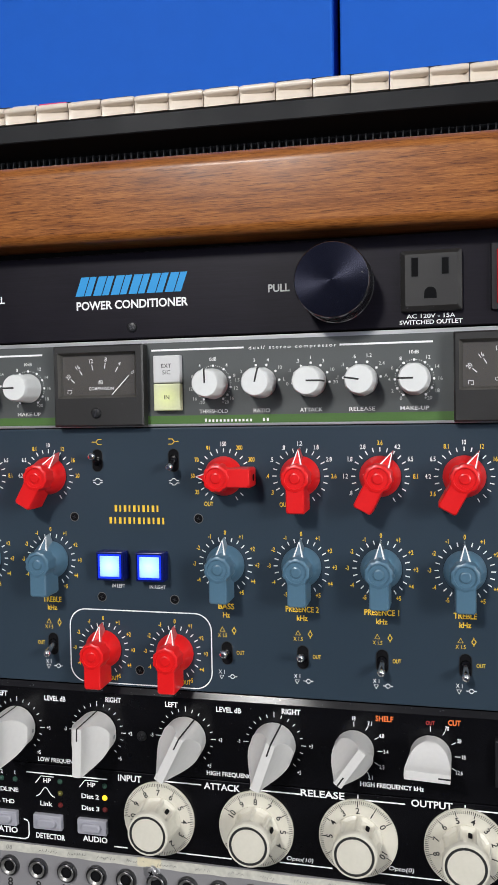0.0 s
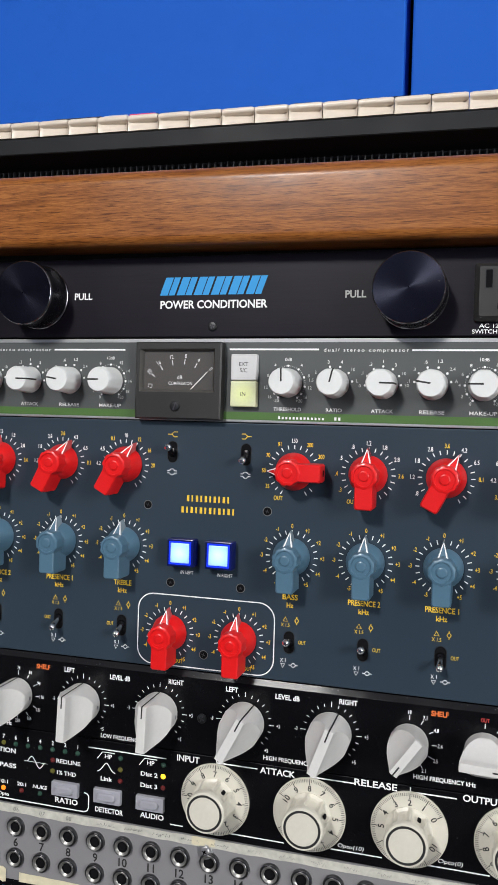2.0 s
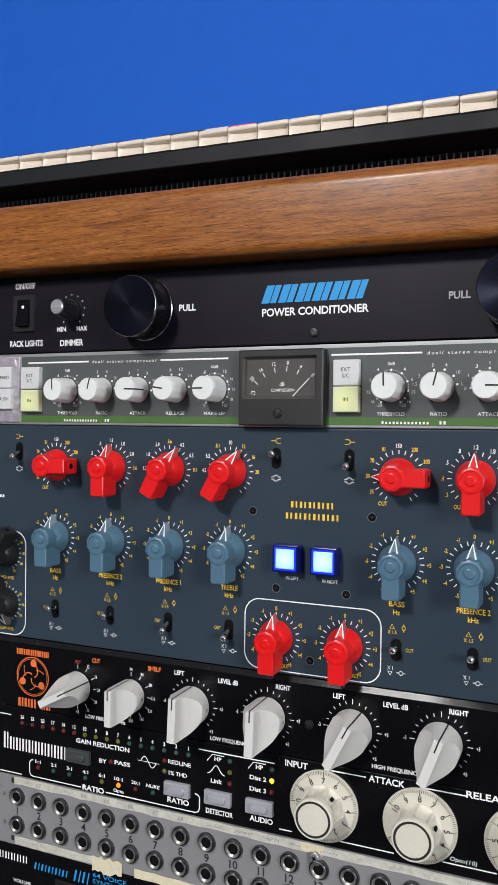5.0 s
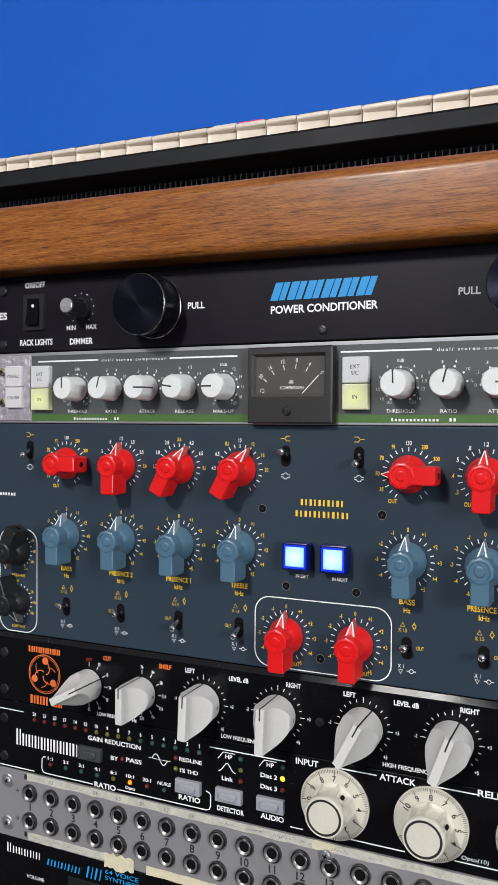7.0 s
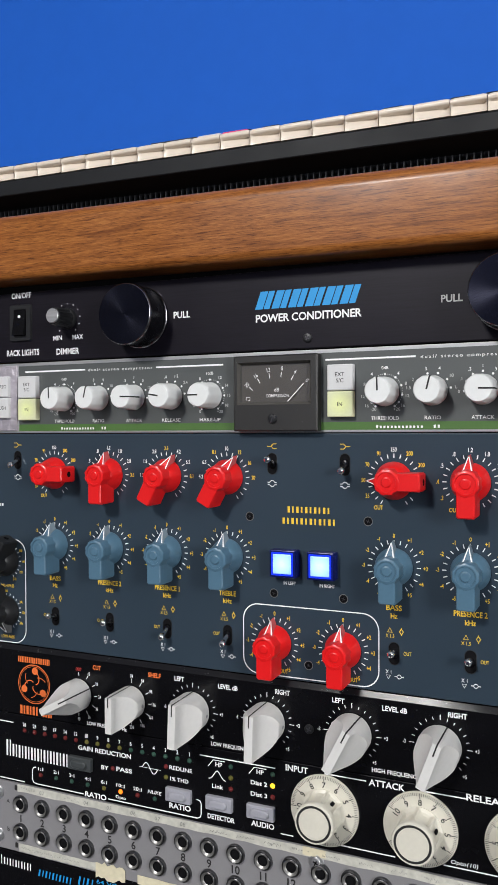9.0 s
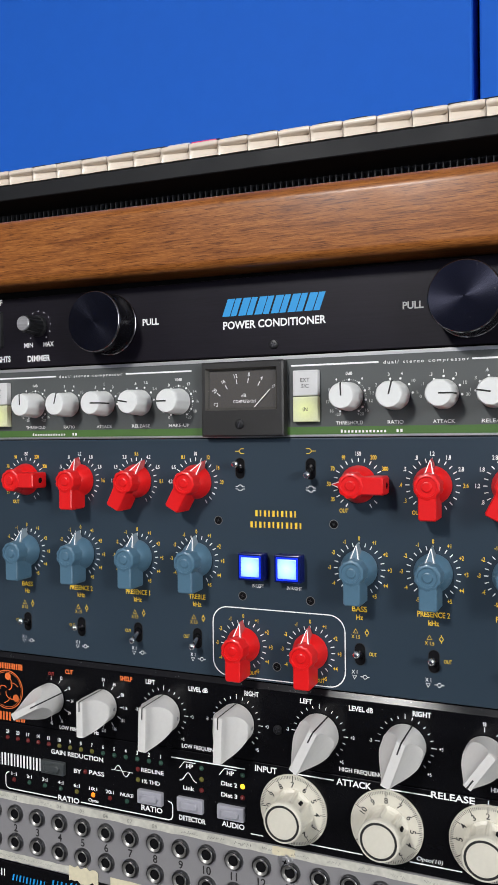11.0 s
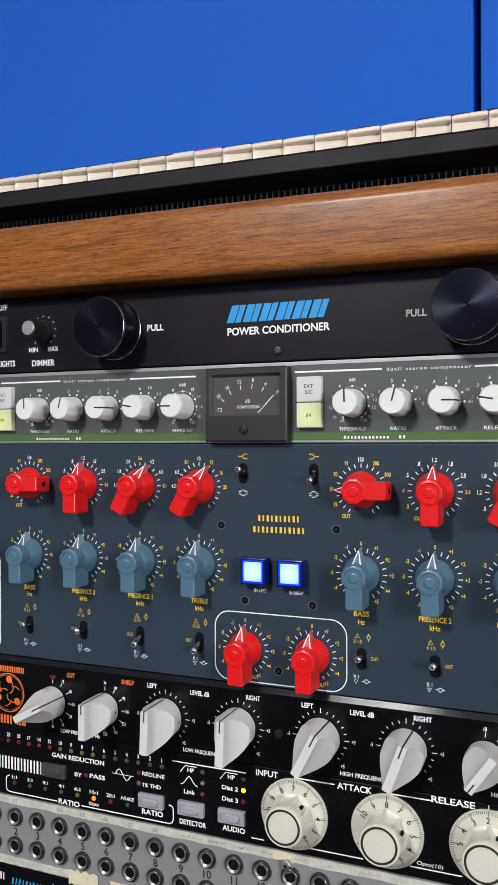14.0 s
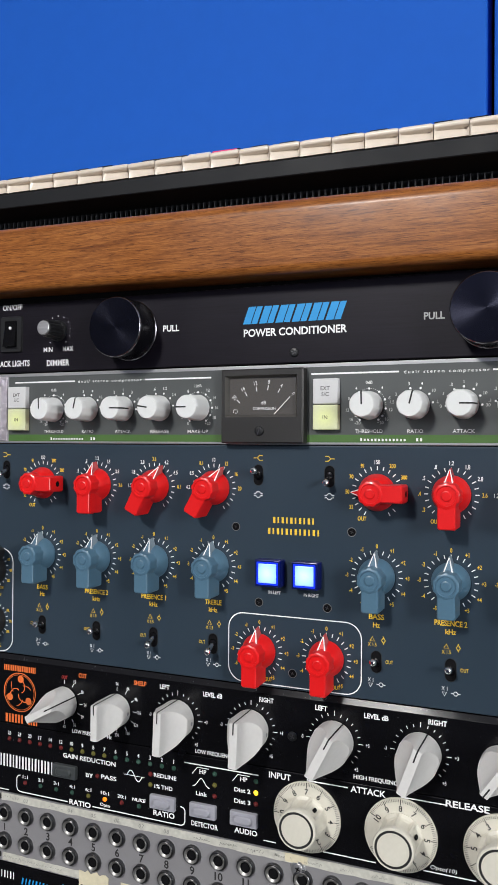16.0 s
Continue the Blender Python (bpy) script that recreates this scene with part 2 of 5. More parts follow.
def painted_glow(m, middle, edge, reach):
    """Emission painted brighter in the middle, like a lamp behind a diffuser."""
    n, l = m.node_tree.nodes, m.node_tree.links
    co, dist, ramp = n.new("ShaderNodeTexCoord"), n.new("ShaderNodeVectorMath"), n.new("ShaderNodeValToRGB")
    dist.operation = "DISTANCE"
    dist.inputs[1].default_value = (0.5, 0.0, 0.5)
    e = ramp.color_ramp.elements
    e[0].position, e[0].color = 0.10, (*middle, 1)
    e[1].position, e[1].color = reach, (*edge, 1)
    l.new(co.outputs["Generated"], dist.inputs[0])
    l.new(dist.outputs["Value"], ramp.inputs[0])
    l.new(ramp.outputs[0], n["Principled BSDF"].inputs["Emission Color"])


# Falloff of the button lamps, put into the emission colour.
painted_glow(LIT_BLUE, (0.66, 0.84, 1.0), (0.06, 0.13, 1.0), 0.68)
painted_glow(LIT_YELLOW, (0.62, 0.72, 0.0), (0.16, 0.16, 0.10), 0.60)
dusty(CHARCOAL, 600, 0.77)

# ---- geometry kit: millimetres on the rack front (u right, v up, d towards the room) ----
BASE = Matrix.Translation((0, 0, 1.10))
WHERE = {}


class Geo:
    def __init__(self):
        self.v, self.f, self.m, self.mats = [], [], [], []

    def slot(self, material):
        if material not in self.mats:
            self.mats.append(material)
        return self.mats.index(material)

    def add(self, verts, faces, material):
        n, s = len(self.v), self.slot(material)
        self.v += [(u * 0.001, -d * 0.001, v * 0.001) for u, v, d in verts]
        self.f += [tuple(n + i for i in f) for f in faces]
        self.m += [s] * len(faces)
        return self

    def loft(self, loops, material, front=True, back=False, front_material=None):
        """Loops of (outline, d), all with as many points, anticlockwise as seen from the room, from the panel outwards."""
        n = len(loops[0][0])
        verts = [(u, v, d) for pts, d in loops for u, v in pts]
        faces = [(a * n + i, a * n + (i + 1) % n, (a + 1) * n + (i + 1) % n, (a + 1) * n + i) for a in range(len(loops) - 1) for i in range(n)]
        self.add(verts, faces, material)
        last = loops[-1]
        if front:
            self.add([(u, v, last[1]) for u, v in last[0]], [tuple(range(n))], front_material or material)
        if back:
            self.add([(u, v, loops[0][1]) for u, v in loops[0][0]], [tuple(reversed(range(n)))], material)
        return self

    def box(self, u0, u1, v0, v1, d0, d1, material, r=0.6, bevel=0.5, back=True):
        bevel = min(bevel, (u1 - u0) / 3, (v1 - v0) / 3)
        a = rrect(u0, u1, v0, v1, r)
        b = rrect(u0 + bevel, u1 - bevel, v0 + bevel, v1 - bevel, max(0.05, r - bevel * 0.5))
        m = rrect(u0 + bevel * 0.3, u1 - bevel * 0.3, v0 + bevel * 0.3, v1 - bevel * 0.3, r)
        return self.loft([(a, d0), (a, d1 - bevel), (m, d1 - bevel * 0.3), (b, d1)], material, back=back)

    def turned(self, u, v, profile, material, n=40, front=True, front_material=None):
        """Profile of (radius, d)."""
        return self.loft([(circle(u, v, r, n), d) for r, d in profile], material, front, front_material=front_material)

    def ring(self, outer, inner, d, material):
        n = len(outer)
        self.add([(u, v, d) for u, v in outer] + [(u, v, d) for u, v in inner], [(i, (i + 1) % n, n + (i + 1) % n, n + i) for i in range(n)], material)
        return self

    def flat(self, pts, d, material):
        return self.add([(u, v, d) for u, v in pts], [tuple(range(len(pts)))], material)

    def stroke(self, pts, w, d, material, closed=False):
        """A printed line of width w."""
        p = [Vector(q) for q in pts]
        n = len(p)
        left, right = [], []
        for i in range(n):
            a = p[i - 1] if i or closed else p[i]
            b = p[(i + 1) % n] if i < n - 1 or closed else p[i]
            t = (b - a).normalized()
            k = Vector((-t.y, t.x)) * w / 2
            left.append(p[i] + k)
            right.append(p[i] - k)
        last = n if closed else n - 1
        self.add([(*q, d) for q in left + right], [(n + i, n + (i + 1) % n, (i + 1) % n, i) for i in range(last)], material)
        return self

    def text(self, s, u, v, h, material, d=0.15, width=None, bold=0.0, align=0.5, slant=0.0, turn=0.0, squeeze=1.0, track=1.0):
        """Lettering with capitals h high, centred on v; width: of the whole word; align: which part of it lies at u."""
        vs, fs, (x0, x1) = letters(s, bold + 0.006, track)
        k = h / CAP
        sx = (width / (x1 - x0)) if width else k * squeeze
        c, si = math.cos(radians(turn)), math.sin(radians(turn))
        out = []
        for x, y in vs:
            X, Y = (x - x0 - (x1 - x0) * align) * sx, y * k - h / 2
            X += slant * Y
            out.append((u + X * c + Y * si, v - X * si + Y * c, d))
        return self.add(out, fs, material)

    def mesh(self, name, smooth=35):
        me = bpy.data.meshes.new(name)
        me.from_pydata(self.v, [], self.f)
        for m in self.mats:
            me.materials.append(m)
        me.polygons.foreach_set("material_index", self.m)
        me.polygons.foreach_set("use_smooth", [True] * len(self.f))
        me.set_sharp_from_angle(angle=radians(smooth))
        me.update()
        return me


def circle(u, v, r, n=40, a0=0.0):
    return [(u + r * math.cos(a0 + math.tau * i / n), v + r * math.sin(a0 + math.tau * i / n)) for i in range(n)]


def rrect(u0, u1, v0, v1, r, n=4):
    r = min(r, (u1 - u0) / 2 - 0.01, (v1 - v0) / 2 - 0.01)
    out = []
    for cu, cv, a in ((u1 - r, v1 - r, 0), (u0 + r, v1 - r, 90), (u0 + r, v0 + r, 180), (u1 - r, v0 + r, 270)):
        out += [(cu + r * math.cos(radians(a + 90 * i / n)), cv + r * math.sin(radians(a + 90 * i / n))) for i in range(n + 1)]
    return out


def polar(u, v, r, clock):
    """A point at r from (u, v), clock degrees clockwise from straight up."""
    return u + r * math.sin(radians(clock)), v + r * math.cos(radians(clock))


LETTERS = {}


def letters(s, bold, track=1.0):
    if (s, bold, track) not in LETTERS:
        cu = bpy.data.curves.new("lettering", "FONT")
        cu.body, cu.size, cu.offset, cu.resolution_u, cu.space_character = s, 1.0, bold, 3, track
        ob = new("lettering", cu)
        me = bpy.data.meshes.new_from_object(ob.evaluated_get(bpy.context.evaluated_depsgraph_get()))
        vs = [(p.co.x, p.co.y) for p in me.vertices]
        fs = [tuple(p.vertices) for p in me.polygons]
        fs = [f if (vs[f[1]][0] - vs[f[0]][0]) * (vs[f[2]][1] - vs[f[0]][1]) - (vs[f[1]][1] - vs[f[0]][1]) * (vs[f[2]][0] - vs[f[0]][0]) > 0 else f[::-1] for f in fs]
        bpy.data.objects.remove(ob)
        bpy.data.curves.remove(cu)
        bpy.data.meshes.remove(me)
        xs = [x for x, _ in vs] or [0, 1]
        LETTERS[s, bold, track] = vs, fs, (min(xs), max(xs))
    return LETTERS[s, bold, track]


CAP = 1.0
CAP = max(y for _, y in letters("H", 0.0)[0])


def thing(name, label, category, v=0.0, group="", m=None):
    """An empty at the base of a thing; v: millimetres above the joint under the compressor."""
    ob = new(name)
    ob.empty_display_size = 0.02
    ob.matrix_basis = m or Matrix.Translation((0, 0, 1.10 + v * 0.001))
    WHERE[ob] = ob.matrix_basis.copy()
    return tagged(ob, label, category, group)


def part(name, geo, parent, label="", at=None, clock=0.0):
    """One mesh under a thing or a part. at: (u, v, d) for a mesh built round its own middle, turned clockwise by clock degrees."""
    me = geo if isinstance(geo, bpy.types.Mesh) else geo.mesh(name)
    ob = new(name, me)
    w = BASE.copy()
    if at:
        w = BASE @ Matrix.Translation((at[0] * 0.001, -at[2] * 0.001, at[1] * 0.001)) @ Matrix.Rotation(radians(clock), 4, "Y")
    WHERE[ob] = w
    ob.parent = parent
    ob.matrix_basis = WHERE[parent].inverted() @ w
    return tagged(ob, label)


def panel(parent, name, u0, u1, v0, v1, material, d=0.0, thick=3.0, bevel=0.4, label="", r=0.5):
    g = Geo()
    g.box(u0, u1, v0, v1, d - thick, d, material, r=r, bevel=bevel)
    return part(name, g, parent, label)


def word(parent, s, u, v, h, material, label="", **kw):
    return part("lettering", Geo().text(s, u, v, h, material, **kw), parent, label)


def bars(parent, u0, u1, v0, v1, count, material, slant=0.0, gap=0.18, d=0.15, name="trade_mark", label="", low=0, split=0.0):
    """A trade mark as plain blocks, one for each letter."""
    if count > 1:
        w = (u1 - u0) / count
        for i in range(count):
            bars(parent, u0 + w * i, u0 + w * (i + 1), v0, v1 - (v1 - v0) * 0.24 * (low and i > 0), 1, material, slant, gap, d, name, label, 0, split)
        return None
    g, w, h = Geo(), u1 - u0, (v0 + v1) / 2
    a, b = u0 + w * gap / 2, u1 - w * gap / 2
    cuts = [(a, b)] if not split else [(a, a + (b - a) * (0.56 - split / 2)), (b - (b - a) * (0.44 - split / 2), b)]
    for p, q in cuts:
        g.flat([(p + slant * (v0 - h), v0), (q + slant * (v0 - h), v0), (q + slant * (v1 - h), v1), (p + slant * (v1 - h), v1)], d, material)
    return part(name, g, parent, label)

# ---- the room ----
def slab(name, lo, hi, material, label, kind="structure"):
    me = bpy.data.meshes.new(name)
    bm = bmesh.new()
    bmesh.ops.create_cube(bm, size=1.0)
    for v in bm.verts:
        v.co = Vector([lo[i] + (v.co[i] + 0.5) * (hi[i] - lo[i]) for i in range(3)])
    bm.to_mesh(me)
    bm.free()
    me.materials.append(material)
    return tagged(new(name, me), label, kind=kind)


slab("floor", (-2.2, -2.8, -0.1), (2.2, 0.6, 0.0), FLOOR, "unseen studio floor, made dark to cut reflections")
slab("ceiling", (-2.2, -2.8, 2.4), (2.2, 0.6, 2.5), WHITE_WALL, "plain white ceiling")
slab("wall_north", (-2.2, 0.40, 0.0), (2.2, 0.6, 2.4), DARK, "dark wall behind the blue panels")
slab("wall_south", (-2.2, -2.8, 0.0), (2.2, -2.6, 2.4), NAVY_WALL, "plain navy wall")
slab("wall_west", (-2.2, -2.6, 0.0), (-2.0, 0.40, 2.4), GREY_WALL, "unseen side wall, made dark to cut reflections")
slab("wall_east", (2.0, -2.6, 0.0), (2.2, 0.40, 2.4), GREY_WALL, "unseen side wall, made dark to cut reflections")


def wall_panel(u0, u1):
    g = Geo()
    g.box(u0, u1, -1090, 1250, -385, -345, WALL_BLUE, r=2, bevel=2)
    ob = new("wall_panel", g.mesh("wall_panel"))
    ob.matrix_basis = BASE
    return tagged(ob, "smooth saturated blue wall panel beside a dark joint", "wall panel", "blue wall panels", "structure")


wall_panel(-1400, 57.8)
wall_panel(64.2, 1400)


def ceiling_light(x, y):
    ob = thing("ceiling_light", "oblong white ceiling light with a bright diffuser", "ceiling light", group="ceiling lights", m=Matrix.Translation((x, y, 2.4)))
    for nm, s, z0, z1, material in (("frame", 0.31, -0.035, 0.0, WHITE), ("diffuser", 0.29, -0.0375, -0.035, LAMP_FACE)):
        me = bpy.data.meshes.new(nm)
        bm = bmesh.new()
        bmesh.ops.create_cube(bm, size=1.0)
        for v in bm.verts:
            v.co = Vector((v.co.x * s, v.co.y * 2 * s, z0 + (v.co.z + 0.5) * (z1 - z0)))
        bm.to_mesh(me)
        bm.free()
        me.materials.append(material)
        p = new(nm, me)
        p.parent = ob
    return ob


ceiling_light(CEILING[0], CEILING[1])
slab("window_1", (1.985, -1.85, 0.92), (2.0, -1.05, 1.92), LAMP_FACE, "bright frosted window in the side wall")
for lo, hi in (((1.955, -1.90, 0.87), (1.984, -1.0, 0.92)), ((1.955, -1.90, 1.92), (1.984, -1.0, 1.97)), ((1.955, -1.90, 0.92), (1.984, -1.85, 1.92)), ((1.955, -1.05, 0.92), (1.984, -1.0, 1.92))):
    slab("trim", lo, hi, WHITE_WALL, "white window trim")

# ---- the rack cabinet ----
rack = thing("rack_cabinet", "walnut rack cabinet with a rounded front rail above black rack units", "rack cabinet", -1100)


def rail_profile():
    """Side view of the rail as (d, v): a board with well rounded front edges."""
    pts = [(-12, 91.4)]
    for a in range(0, 91, 10):
        pts.append((12.5 + 4.5 * math.sin(radians(a)), 96.2 - 4.8 * math.cos(radians(a))))
    for a in range(0, 91, 10):
        pts.append((9 + 8 * math.cos(radians(a)), 123.6 + 8 * math.sin(radians(a))))
    pts.append((-12, 131.6))
    return pts


def top_rail():
    g, pts = Geo(), rail_profile()
    n = len(pts)
    us = [-430 + 860 * i / 40 for i in range(41)]
    verts = [(u, v - 0.013 * u, d) for u in us for d, v in pts]
    faces = [(a * n + i, (a + 1) * n + i, (a + 1) * n + (i + 1) % n, a * n + (i + 1) % n) for a in range(len(us) - 1) for i in range(n)]
    faces += [tuple(range(n)), tuple(reversed(range((len(us) - 1) * n, len(us) * n)))]
    return g.add(verts, faces, WOOD)


part("top_rail", top_rail(), rack, "varnished walnut rail with rounded edges")
part("top_board", Geo().box(-430, 430, 106, 123, -330, -12.3, WOOD), rack)
part("side_board", Geo().box(-430, -243, -1080, 105.7, -330, -2, WOOD), rack)
part("side_board", Geo().box(243, 430, -1080, 105.7, -330, -2, WOOD), rack)
part("back_board", Geo().box(-242.7, 242.7, -1080, 105.7, -330, -322, DARK), rack)
part("plinth", Geo().box(-242.7, 242.7, -1100, -1080.3, -330, -14, DARK), rack)
part("blank_panel", Geo().box(-242.7, 242.7, -1080, -313, -6, -2, BLACK_PAINT), rack, "black blanking panel under the rack units")
# This strip is added behind the gap under the rail to keep it dark.
part("mounting_or_gap_strip", Geo().box(-221.7, 221.7, 89.2, 105, -9, -5, DARK), rack)
part("mounting_or_gap_strip", Geo().box(-242.7, -222, -312, 105, -9, -4.2, DARK), rack)
part("mounting_or_gap_strip", Geo().box(222, 242.7, -312, 105, -9, -4.2, DARK), rack)


# ---- shared small parts ----
def screw(parent, u, v, r=2.6, d=0.0, material=BLACK_PLASTIC, label="", washer=None, slot=False):
    g = Geo()
    if washer:
        g.turned(u, v, [(r * 1.7, d), (r * 1.7, d + 0.5), (r * 1.5, d + 0.8)], washer, 24)
        d += 0.8
    g.turned(u, v, [(r, d - 0.5), (r, d + 0.5), (r * 0.85, d + 0.95), (r * 0.5, d + 1.1)], material, 24)
    for a in ((20,) if slot else (25, 115)):
        p, q = polar(u, v, r * (0.85 if slot else 0.55), a), polar(u, v, r * (0.85 if slot else 0.55), a + 180)
        g.stroke([p, q], r * 0.28, d + 1.14, STEEL if material is BLACK_PLASTIC else DARK)
    return part("screw", g, parent, label)


def panel_hole_screw(parent, u, v):
    """A black screw sunk in a countersunk hole with a bare metal rim."""
    g = Geo()
    g.ring(circle(u, v, 2.5, 28), circle(u, v, 2.1, 28), 0.12, NICKEL)
    g.turned(u, v, [(2.15, 0.1), (1.9, 0.3), (1.2, 0.4)], DARK, 24)
    for a in (20, 110):
        g.stroke([polar(u, v, 1.0, a), polar(u, v, 1.0, a + 180)], 0.4, 0.45, STEEL)
    return part("screw", g, parent, "black screw in a countersunk hole")


def led(parent, u, v, material, r=1.15, label=""):
    g = Geo().turned(u, v, [(r * 1.25, 0), (r * 1.25, 0.25), (r, 0.3), (r * 0.95, 0.8), (r * 0.6, 1.3), (r * 0.2, 1.45)], material, 16)
    return part("indicator_lamp", g, parent, label)


# ---- power conditioner ----
pc = thing("power_conditioner", "black one-unit power conditioner with pull-out lamp knobs and an outlet", "rack unit", 44.8, "rack units")
panel(pc, "front_panel", -241, 241, 45.4, 88.6, BLACK_ANOD)
panel(pc, "chassis", -215, 215, 46, 88, DARK, d=-3.2, thick=200)
bars(pc, -29.5, 28.5, 67.8, 77.4, 6, INK_BLUE, slant=0.36, gap=0.12, split=0.06, label="bright blue slanted block of a trade mark")
word(pc, "POWER CONDITIONER", -0.2, 62.8, 4.0, INK_WHITE, width=60, bold=0.02)
word(pc, "PULL", -76.4, 68.0, 3.5, INK_WHITE, width=10.8, bold=0.02)
word(pc, "PULL", 75.8, 66.9, 3.5, INK_GREY, width=10.6, bold=0.02)
word(pc, "ON/OFF", -191.2, 86.9, 3.3, INK_WHITE, width=15.5, bold=0.02)
word(pc, "RACK LIGHTS", -190.3, 51.1, 3.5, INK_WHITE, width=25.5, bold=0.02)
word(pc, "DIMMER", -155.9, 50.6, 3.5, INK_WHITE, width=17, bold=0.02)
word(pc, "MIN", -163.5, 59.0, 2.8, INK_WHITE, width=6.7, bold=0.01)
word(pc, "MAX", -148.5, 59.0, 2.8, INK_WHITE, width=7.8, bold=0.01)
word(pc, "IES", -213.4, 68.6, 4.2, INK_WHITE, width=8.4, bold=0.02, align=1.0)
word(pc, "AC 120V - 15A", 147.3, 50.4, 1.9, INK_WHITE, width=22, bold=0.01)
word(pc, "SWITCHED OUTLET", 147.3, 47.6, 1.9, INK_WHITE, width=28.5, bold=0.01)
screw(pc, 0, 51.0, 2.5, label="black cross-head screw")


def pull_knob_mesh():
    g = Geo()
    g.turned(0, 0, [(17.3, 0.2), (17.9, 0.5), (17.9, 1.5), (17.5, 1.9)], RIM, 72, front=False)
    g.turned(0, 0, [(17.5, 1.9), (17.2, 2.3), (17.5, 2.9), (17.5, 17.8)], SPUN, 72, front=False)
    g.loft([(circle(0, 0, 17.5, 72), 17.8), (circle(0, 0, 17.2, 72), 18.7), (circle(0, 0, 16.8, 72), 19.0)], RIM, front=False)
    n = 72
    for r0, r1, d0, d1 in ((16.8, 8, 19.0, 19.06), (8, 0.3, 19.06, 19.1)):
        a, b = circle(0, 0, r0, n), circle(0, 0, r1, n)
        g.add([(u, v, d0) for u, v in a] + [(u, v, d1) for u, v in b], [(i, (i + 1) % n, n + (i + 1) % n, n + i) for i in range(n)], SPUN_FACE)
    return g.mesh("pull_knob")


def spun_face():
    """Turned black metal: fine rings and a fan of sheen that follows the lathe marks."""
    m = mat("turned_black_face", (0.015, 0.016, 0.028), 0.20, 0.8, grain=2500, amount=0.2)
    n, l = m.node_tree.nodes, m.node_tree.links
    b = n["Principled BSDF"]
    tan = n.new("ShaderNodeTangent")
    tan.direction_type, tan.axis = "RADIAL", "Y"
    b.inputs["Anisotropic"].default_value = 0.75
    l.new(tan.outputs[0], b.inputs["Tangent"])
    return m


SPUN_FACE = spun_face()
dusty(SPUN_FACE, 520, 0.76)
RIM = mat("bare_metal_rim", (0.20, 0.20, 0.22), 0.25, 1.0)
PULL = pull_knob_mesh()
for u, v in ((-103.2, 67.8), (103.8, 66.6)):
    part("pull_knob", PULL, pc, "large black spun-metal pull knob", at=(u, v, 0))

# rocker switch and dimmer
g = Geo()
g.ring(rrect(-199.3, -183.5, 58.6, 80.8, 1), rrect(-196.2, -186.6, 61.4, 78.2, 0.6), 1.6, BLACK_PLASTIC)
g.loft([(rrect(-199.8, -183.0, 58.2, 81.3, 1), 0), (rrect(-199.3, -183.5, 58.6, 80.8, 1), 1.6)], BLACK_PLASTIC, front=False)
rs = part("rocker_switch", g, pc, "black rocker switch")
g = Geo()
g.add([(-195.8, 61.8, 0.3), (-187, 61.8, 0.3), (-187, 61.8, 4.2), (-195.8, 61.8, 4.2), (-195.8, 70, 2.6), (-187, 70, 2.6), (-187, 77.8, 1.4), (-195.8, 77.8, 1.4), (-195.8, 77.8, 0.3), (-187, 77.8, 0.3)],
      [(0, 1, 2, 3), (3, 2, 5, 4), (4, 5, 6, 7), (7, 6, 9, 8), (0, 3, 4, 7, 8), (1, 9, 6, 5, 2)], BLACK_PAINT)
rk = part("rocker", g, rs)
part("index_dot", Geo().turned(-191.4, 73.6, [(1.0, 2.05), (1.0, 2.25), (0.6, 2.35)], INK_WHITE, 14), rk, "white dot")


def fluted(u, v, r, depth, n):
    return [(u + (r - depth * (i % 2)) * math.cos(math.tau * i / (2 * n)), v + (r - depth * (i % 2)) * math.sin(math.tau * i / (2 * n))) for i in range(2 * n)]


g = Geo()
g.turned(-156, 70.4, [(6.6, 0), (6.6, 1.2), (6.0, 2.4)], BLACK_PLASTIC)
g.loft([(fluted(-156, 70.4, 5.9, 0.6, 14), 2.4), (fluted(-156, 70.4, 5.2, 0.5, 14), 14.2)], BLACK_PLASTIC)
dk = part("dimmer_knob", g, pc, "small fluted black dimmer knob")
part("knob_cap", Geo().turned(-156, 70.4, [(4.4, 14.0), (4.4, 15.0), (4.0, 15.4)], SILVER, 28), dk, "bare metal cap")
g = Geo()
for a in range(-140, 141, 28):
    g.turned(*polar(-156, 70.4, 9.2, a), [(0.4, 0.1), (0.4, 0.16)], INK_WHITE, 8)
part("scale_marking", g, pc)
screw(pc, -216.5, 50.5, 2.8)
part("round_boss", Geo().turned(-216.5, 84.5, [(3.2, 0), (3.2, 1.0), (2.8, 1.4)], BLACK_PLASTIC, 24), pc)

# outlet
g = Geo()
g.loft([(rrect(133.6, 161.6, 52.2, 80.4, 1.2), 0), (rrect(133.9, 161.3, 52.5, 80.1, 1.2), 3.0), (rrect(136.0, 159.4, 54.6, 78.2, 0.8), 4.6)], CHARCOAL)
outlet = part("power_outlet", g, pc, "dark grey three-pin mains outlet")
for u, h in ((140.4, 8.6), (154.0, 7.4)):
    g = Geo()
    g.ring(rrect(u - 1.9, u + 1.9, 72.3 - h / 2 - 0.4, 72.3 + h / 2 + 0.4, 0.2), rrect(u - 1.5, u + 1.5, 72.3 - h / 2, 72.3 + h / 2, 0.2), 4.75, BLACK_PLASTIC)
    # Flat dark patch stands for the shade down the slot.
    g.flat(rrect(u - 1.5, u + 1.5, 72.3 - h / 2, 72.3 + h / 2, 0.2), 4.68, DARK)
    part("slot", g, outlet)
g = Geo()
arch = [(150.3, 57.6), *[(147.3 + 3.0 * math.cos(radians(a)), 60.4 + 3.0 * math.sin(radians(a))) for a in range(0, 181, 20)], (144.3, 57.6)]
